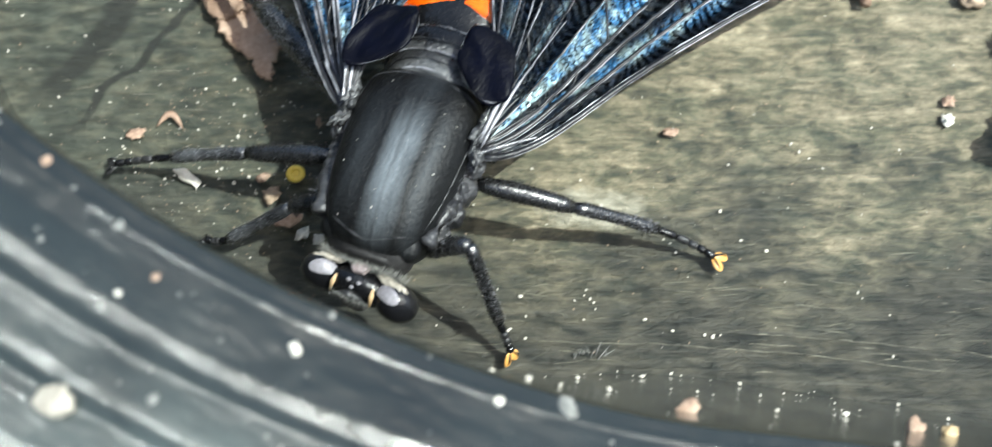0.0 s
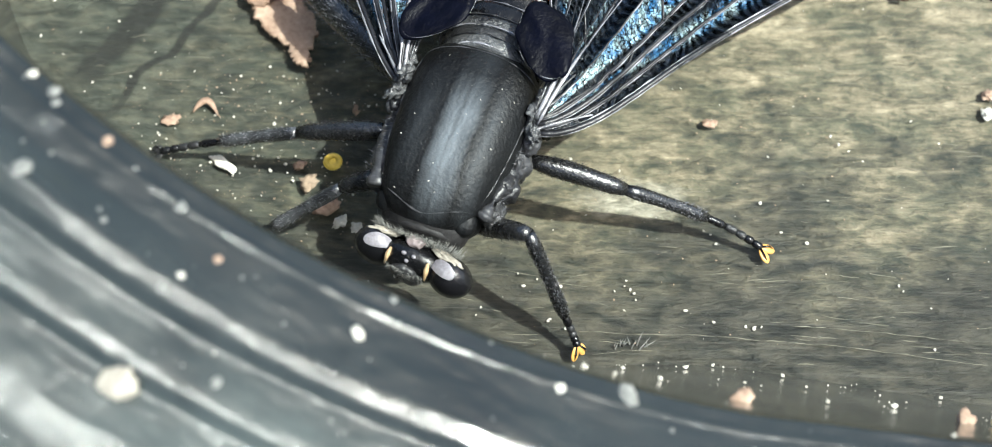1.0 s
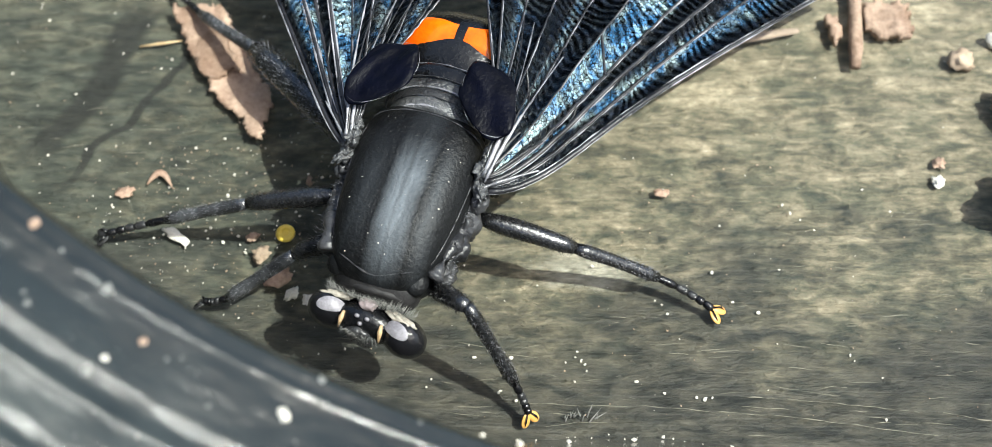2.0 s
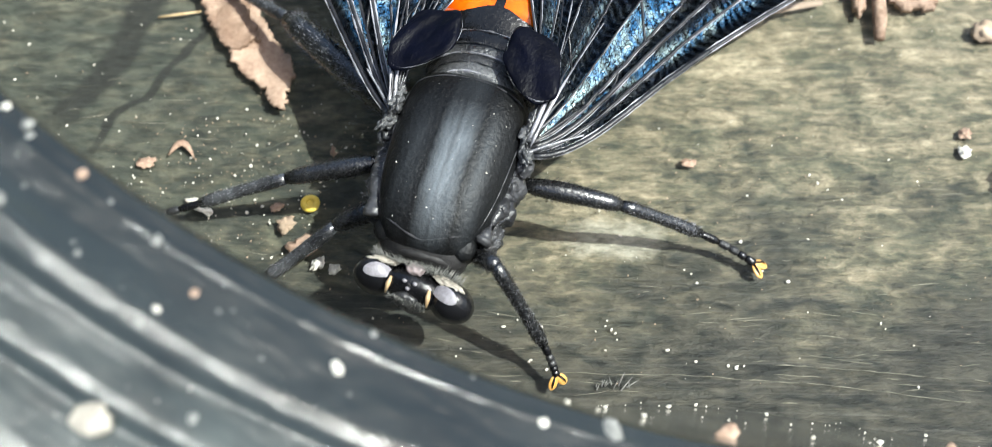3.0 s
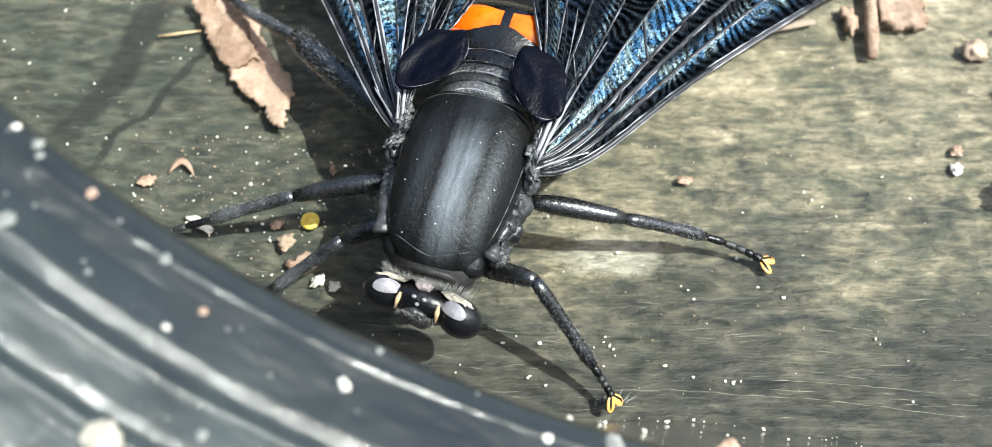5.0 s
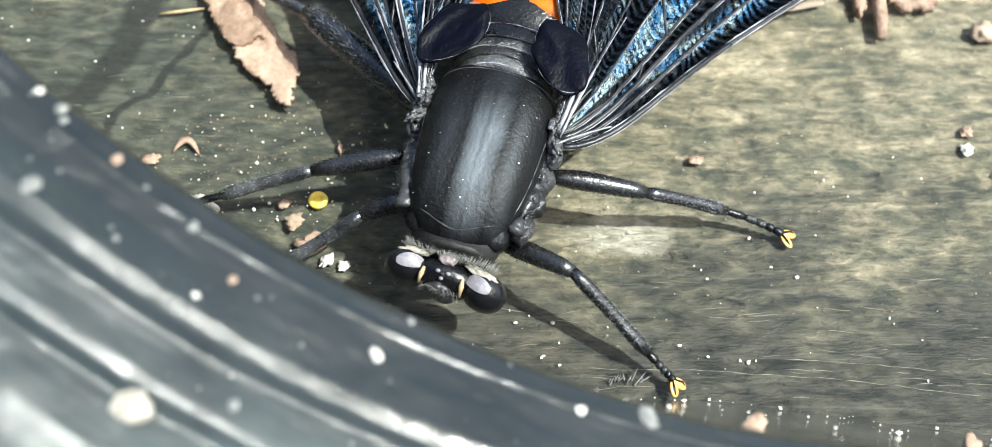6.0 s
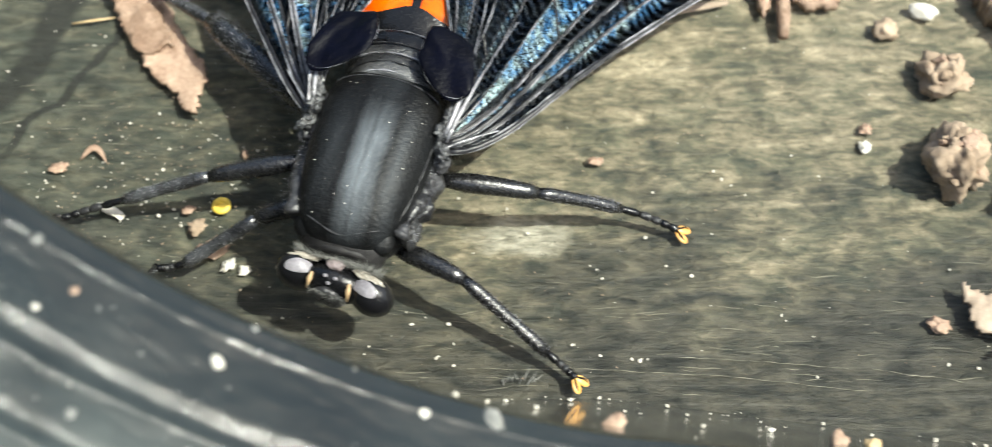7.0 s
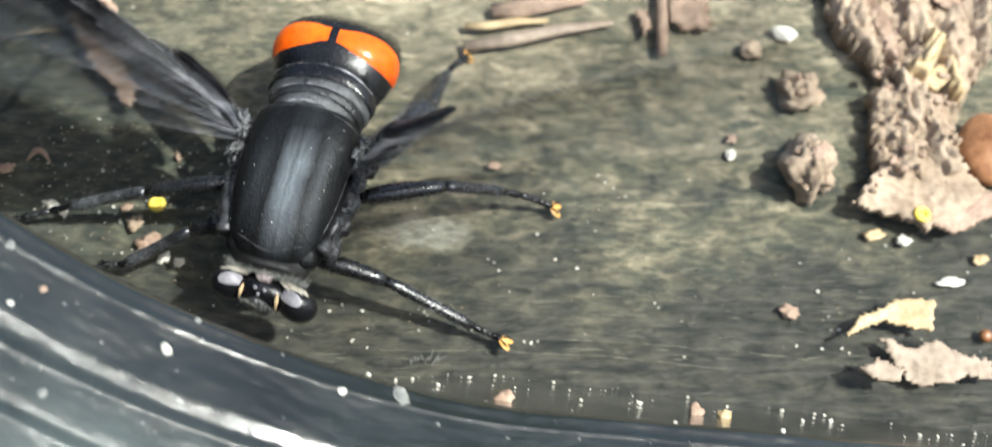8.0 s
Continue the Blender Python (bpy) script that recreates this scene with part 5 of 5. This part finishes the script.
FEET = {  # where each foot stands
    "front_right": [(0.0, 12.1, -10.5, 0.6), (0.5, 13.2, -10.65, 0.6), (1.0, 13.4, -10.7, 0.6), (1.5, 13.5, -10.55, 0.6), (2.8, 13.3, -10.3, 0.7), (3.0, 13.3, -10.2, 0.8), (3.5, 13.7, -10.7, 0.6), (4.0, 14.1, -10.7, 0.6), (4.5, 14.8, -10.85, 0.6), (5.2, 16.7, -10.4, 1.0), (6.0, 18.5, -10.6, 0.6), (6.5, 19.0, -10.5, 0.6), (7.0, 19.1, -10.5, 0.6), (7.5, 19.5, -10.3, 0.6), (7.8, 20.0, -10.0, 0.7), (8.0, 20.7, -9.3, 0.8)],
    "middle_right": [(0.0, 23.1, -5.1, 0.5), (1.0, 23.1, -5.0, 0.5), (1.5, 22.9, -5.05, 0.5), (2.8, 23.6, -3.9, 0.5), (3.5, 24.1, -3.0, 0.5), (4.5, 24.3, -2.6, 0.5), (6.0, 24.9, -2.1, 0.5), (6.5, 25.1, -2.0, 0.5), (7.0, 24.9, -1.9, 0.5), (7.5, 24.5, -1.2, 0.5), (8.0, 24.1, -0.4, 0.5)],
    "hind_right": [(0.0, 18.6, 10.9, 0.3), (8.0, 19.0, 10.9, 0.3)],
    "front_left": [(0.0, -4.5, -4.3, 0.6), (1.0, -4.8, -4.7, 0.6), (1.5, -4.3, -4.3, 0.6), (2.8, -3.6, -5.3, 0.6), (3.5, -3.5, -5.5, 0.6), (4.5, -3.1, -4.9, 0.6), (6.0, -3.1, -4.5, 0.6), (7.0, -3.5, -4.3, 0.6), (8.0, -3.4, -4.5, 0.6)],
    "middle_left": [(0.0, -10.9, 0.3, 0.6), (1.0, -9.8, 0.2, 0.6), (1.5, -11.0, 0.1, 0.6), (2.8, -9.6, -1.6, 0.6), (3.5, -9.5, -1.8, 0.6), (4.5, -9.3, -1.7, 0.6), (6.0, -9.0, -1.4, 0.6), (7.0, -9.2, -1.2, 0.6), (8.0, -9.0, -1.5, 0.6)],
    "hind_left": [(0.0, -10.5, 18.5, 0.3), (8.0, -9.5, 19.0, 0.3)],
}
TIMES = [0.0, 0.5, 1.0, 1.5, 2.8, 3.0, 3.5, 4.0, 4.5, 5.2, 6.0, 6.5, 7.0, 7.5, 7.8, 7.9, 8.0]


def between(rows, t):
    return [float(np.interp(t, [r[0] for r in rows], [r[n] for r in rows])) for n in range(1, len(rows[0]))]


def body_pose(t):
    x, y, z, turn = between(BODY, t)
    return pose(x * MM, y * MM, z * MM, 0, 0, YAW + turn)


def along(a, b, up):
    """A pose at a whose x axis points to b, its z axis towards up."""
    x = (b - a).normalized()
    y = up.cross(x).normalized()
    return Matrix.Translation(a) @ Matrix((x, y, x.cross(y))).transposed().to_4x4()


def leg_rows(name):
    hip, thigh, shank, _, pole = LEGS[name]
    hip, thigh, shank = Vector(hip) * MM, thigh * MM, shank * MM
    femur_rows, tibia_rows = [], []
    for t in TIMES:
        foot = body_pose(t).inverted() @ (Vector(between(FEET[name], t)) * MM)
        way = foot - hip
        d = min(max(way.length, abs(thigh - shank) * 1.02), (thigh + shank) * 0.995)
        way = way.normalized()
        c = (thigh ** 2 + d ** 2 - shank ** 2) / (2 * thigh * d)
        pole = Vector(pole)
        lift = (pole - way * way.dot(pole)).normalized()
        knee = hip + way * thigh * c + lift * thigh * math.sqrt(max(0, 1 - c * c))
        foot = hip + way * d
        femur_rows.append((t, along(hip, knee, lift)))
        tibia_rows.append((t, along(knee, foot, lift)))
    return femur_rows, tibia_rows


def wing_rows(wing, side):
    """Folded at rest; at the end it opens sideways, twists and beats: seconds, opening, twist, lift of the left and of the right wing (degrees)."""
    at = wing.location.copy()
    beat = [(0.0, 0, 0, 0, 0), (7.7, 0, 0, 0, 0), (7.8, 0, 0, 2, 2), (7.8333, 30, -4, 38, 44), (7.8667, 56, -10, -4, 0), (7.9, 66, -34, 40, 46), (7.9333, 60, -12, 70, 78), (7.9667, 50, -18, 0, 4), (8.0, 76, -56, 44, 50)]
    rows = []
    for t, opening, twist, left, right in beat:
        up = right if side > 0 else left
        rows.append((t, Matrix.Translation(at) @ Matrix.Rotation(radians(-side * up), 4, "Y") @ Matrix.Rotation(radians(twist), 4, "X") @ Matrix.Rotation(radians(-side * opening), 4, "Z")))
    return rows


def motions():
    walk(fly, [(t, body_pose(t)) for t in TIMES])
    for name, (femur, tibia) in LEG_PARTS.items():
        a, b = leg_rows(name)
        walk(femur, a)
        walk(tibia, b)
    for side, wing in WINGS.items():
        walk(wing, wing_rows(wing, side))
    # the beat of the wings blows two light pieces away
    walk(bark_flake, [(0.0, pose(0, 0, 0.0004)), (7.65, pose(0, 0, 0.0004)), (7.8, pose(0.0005, 0.0010, 0.0015, 8, 12, 10)), (7.9, pose(-0.0002, 0.0008, 0.0012, 5, 5, 2)), (8.0, pose(-0.0004, 0.0004, 0.0009, 2, 0, -4))])
    walk(leaf_flake, [(0.0, pose(0, 0, 0.0006)), (7.9, pose(0, 0, 0.0006)), (7.94, pose(0.003, 0.004, 0.008, 22, 20, 10)), (8.0, pose(0.020, 0.012, 0.022, 50, 40, 30))])


motions()
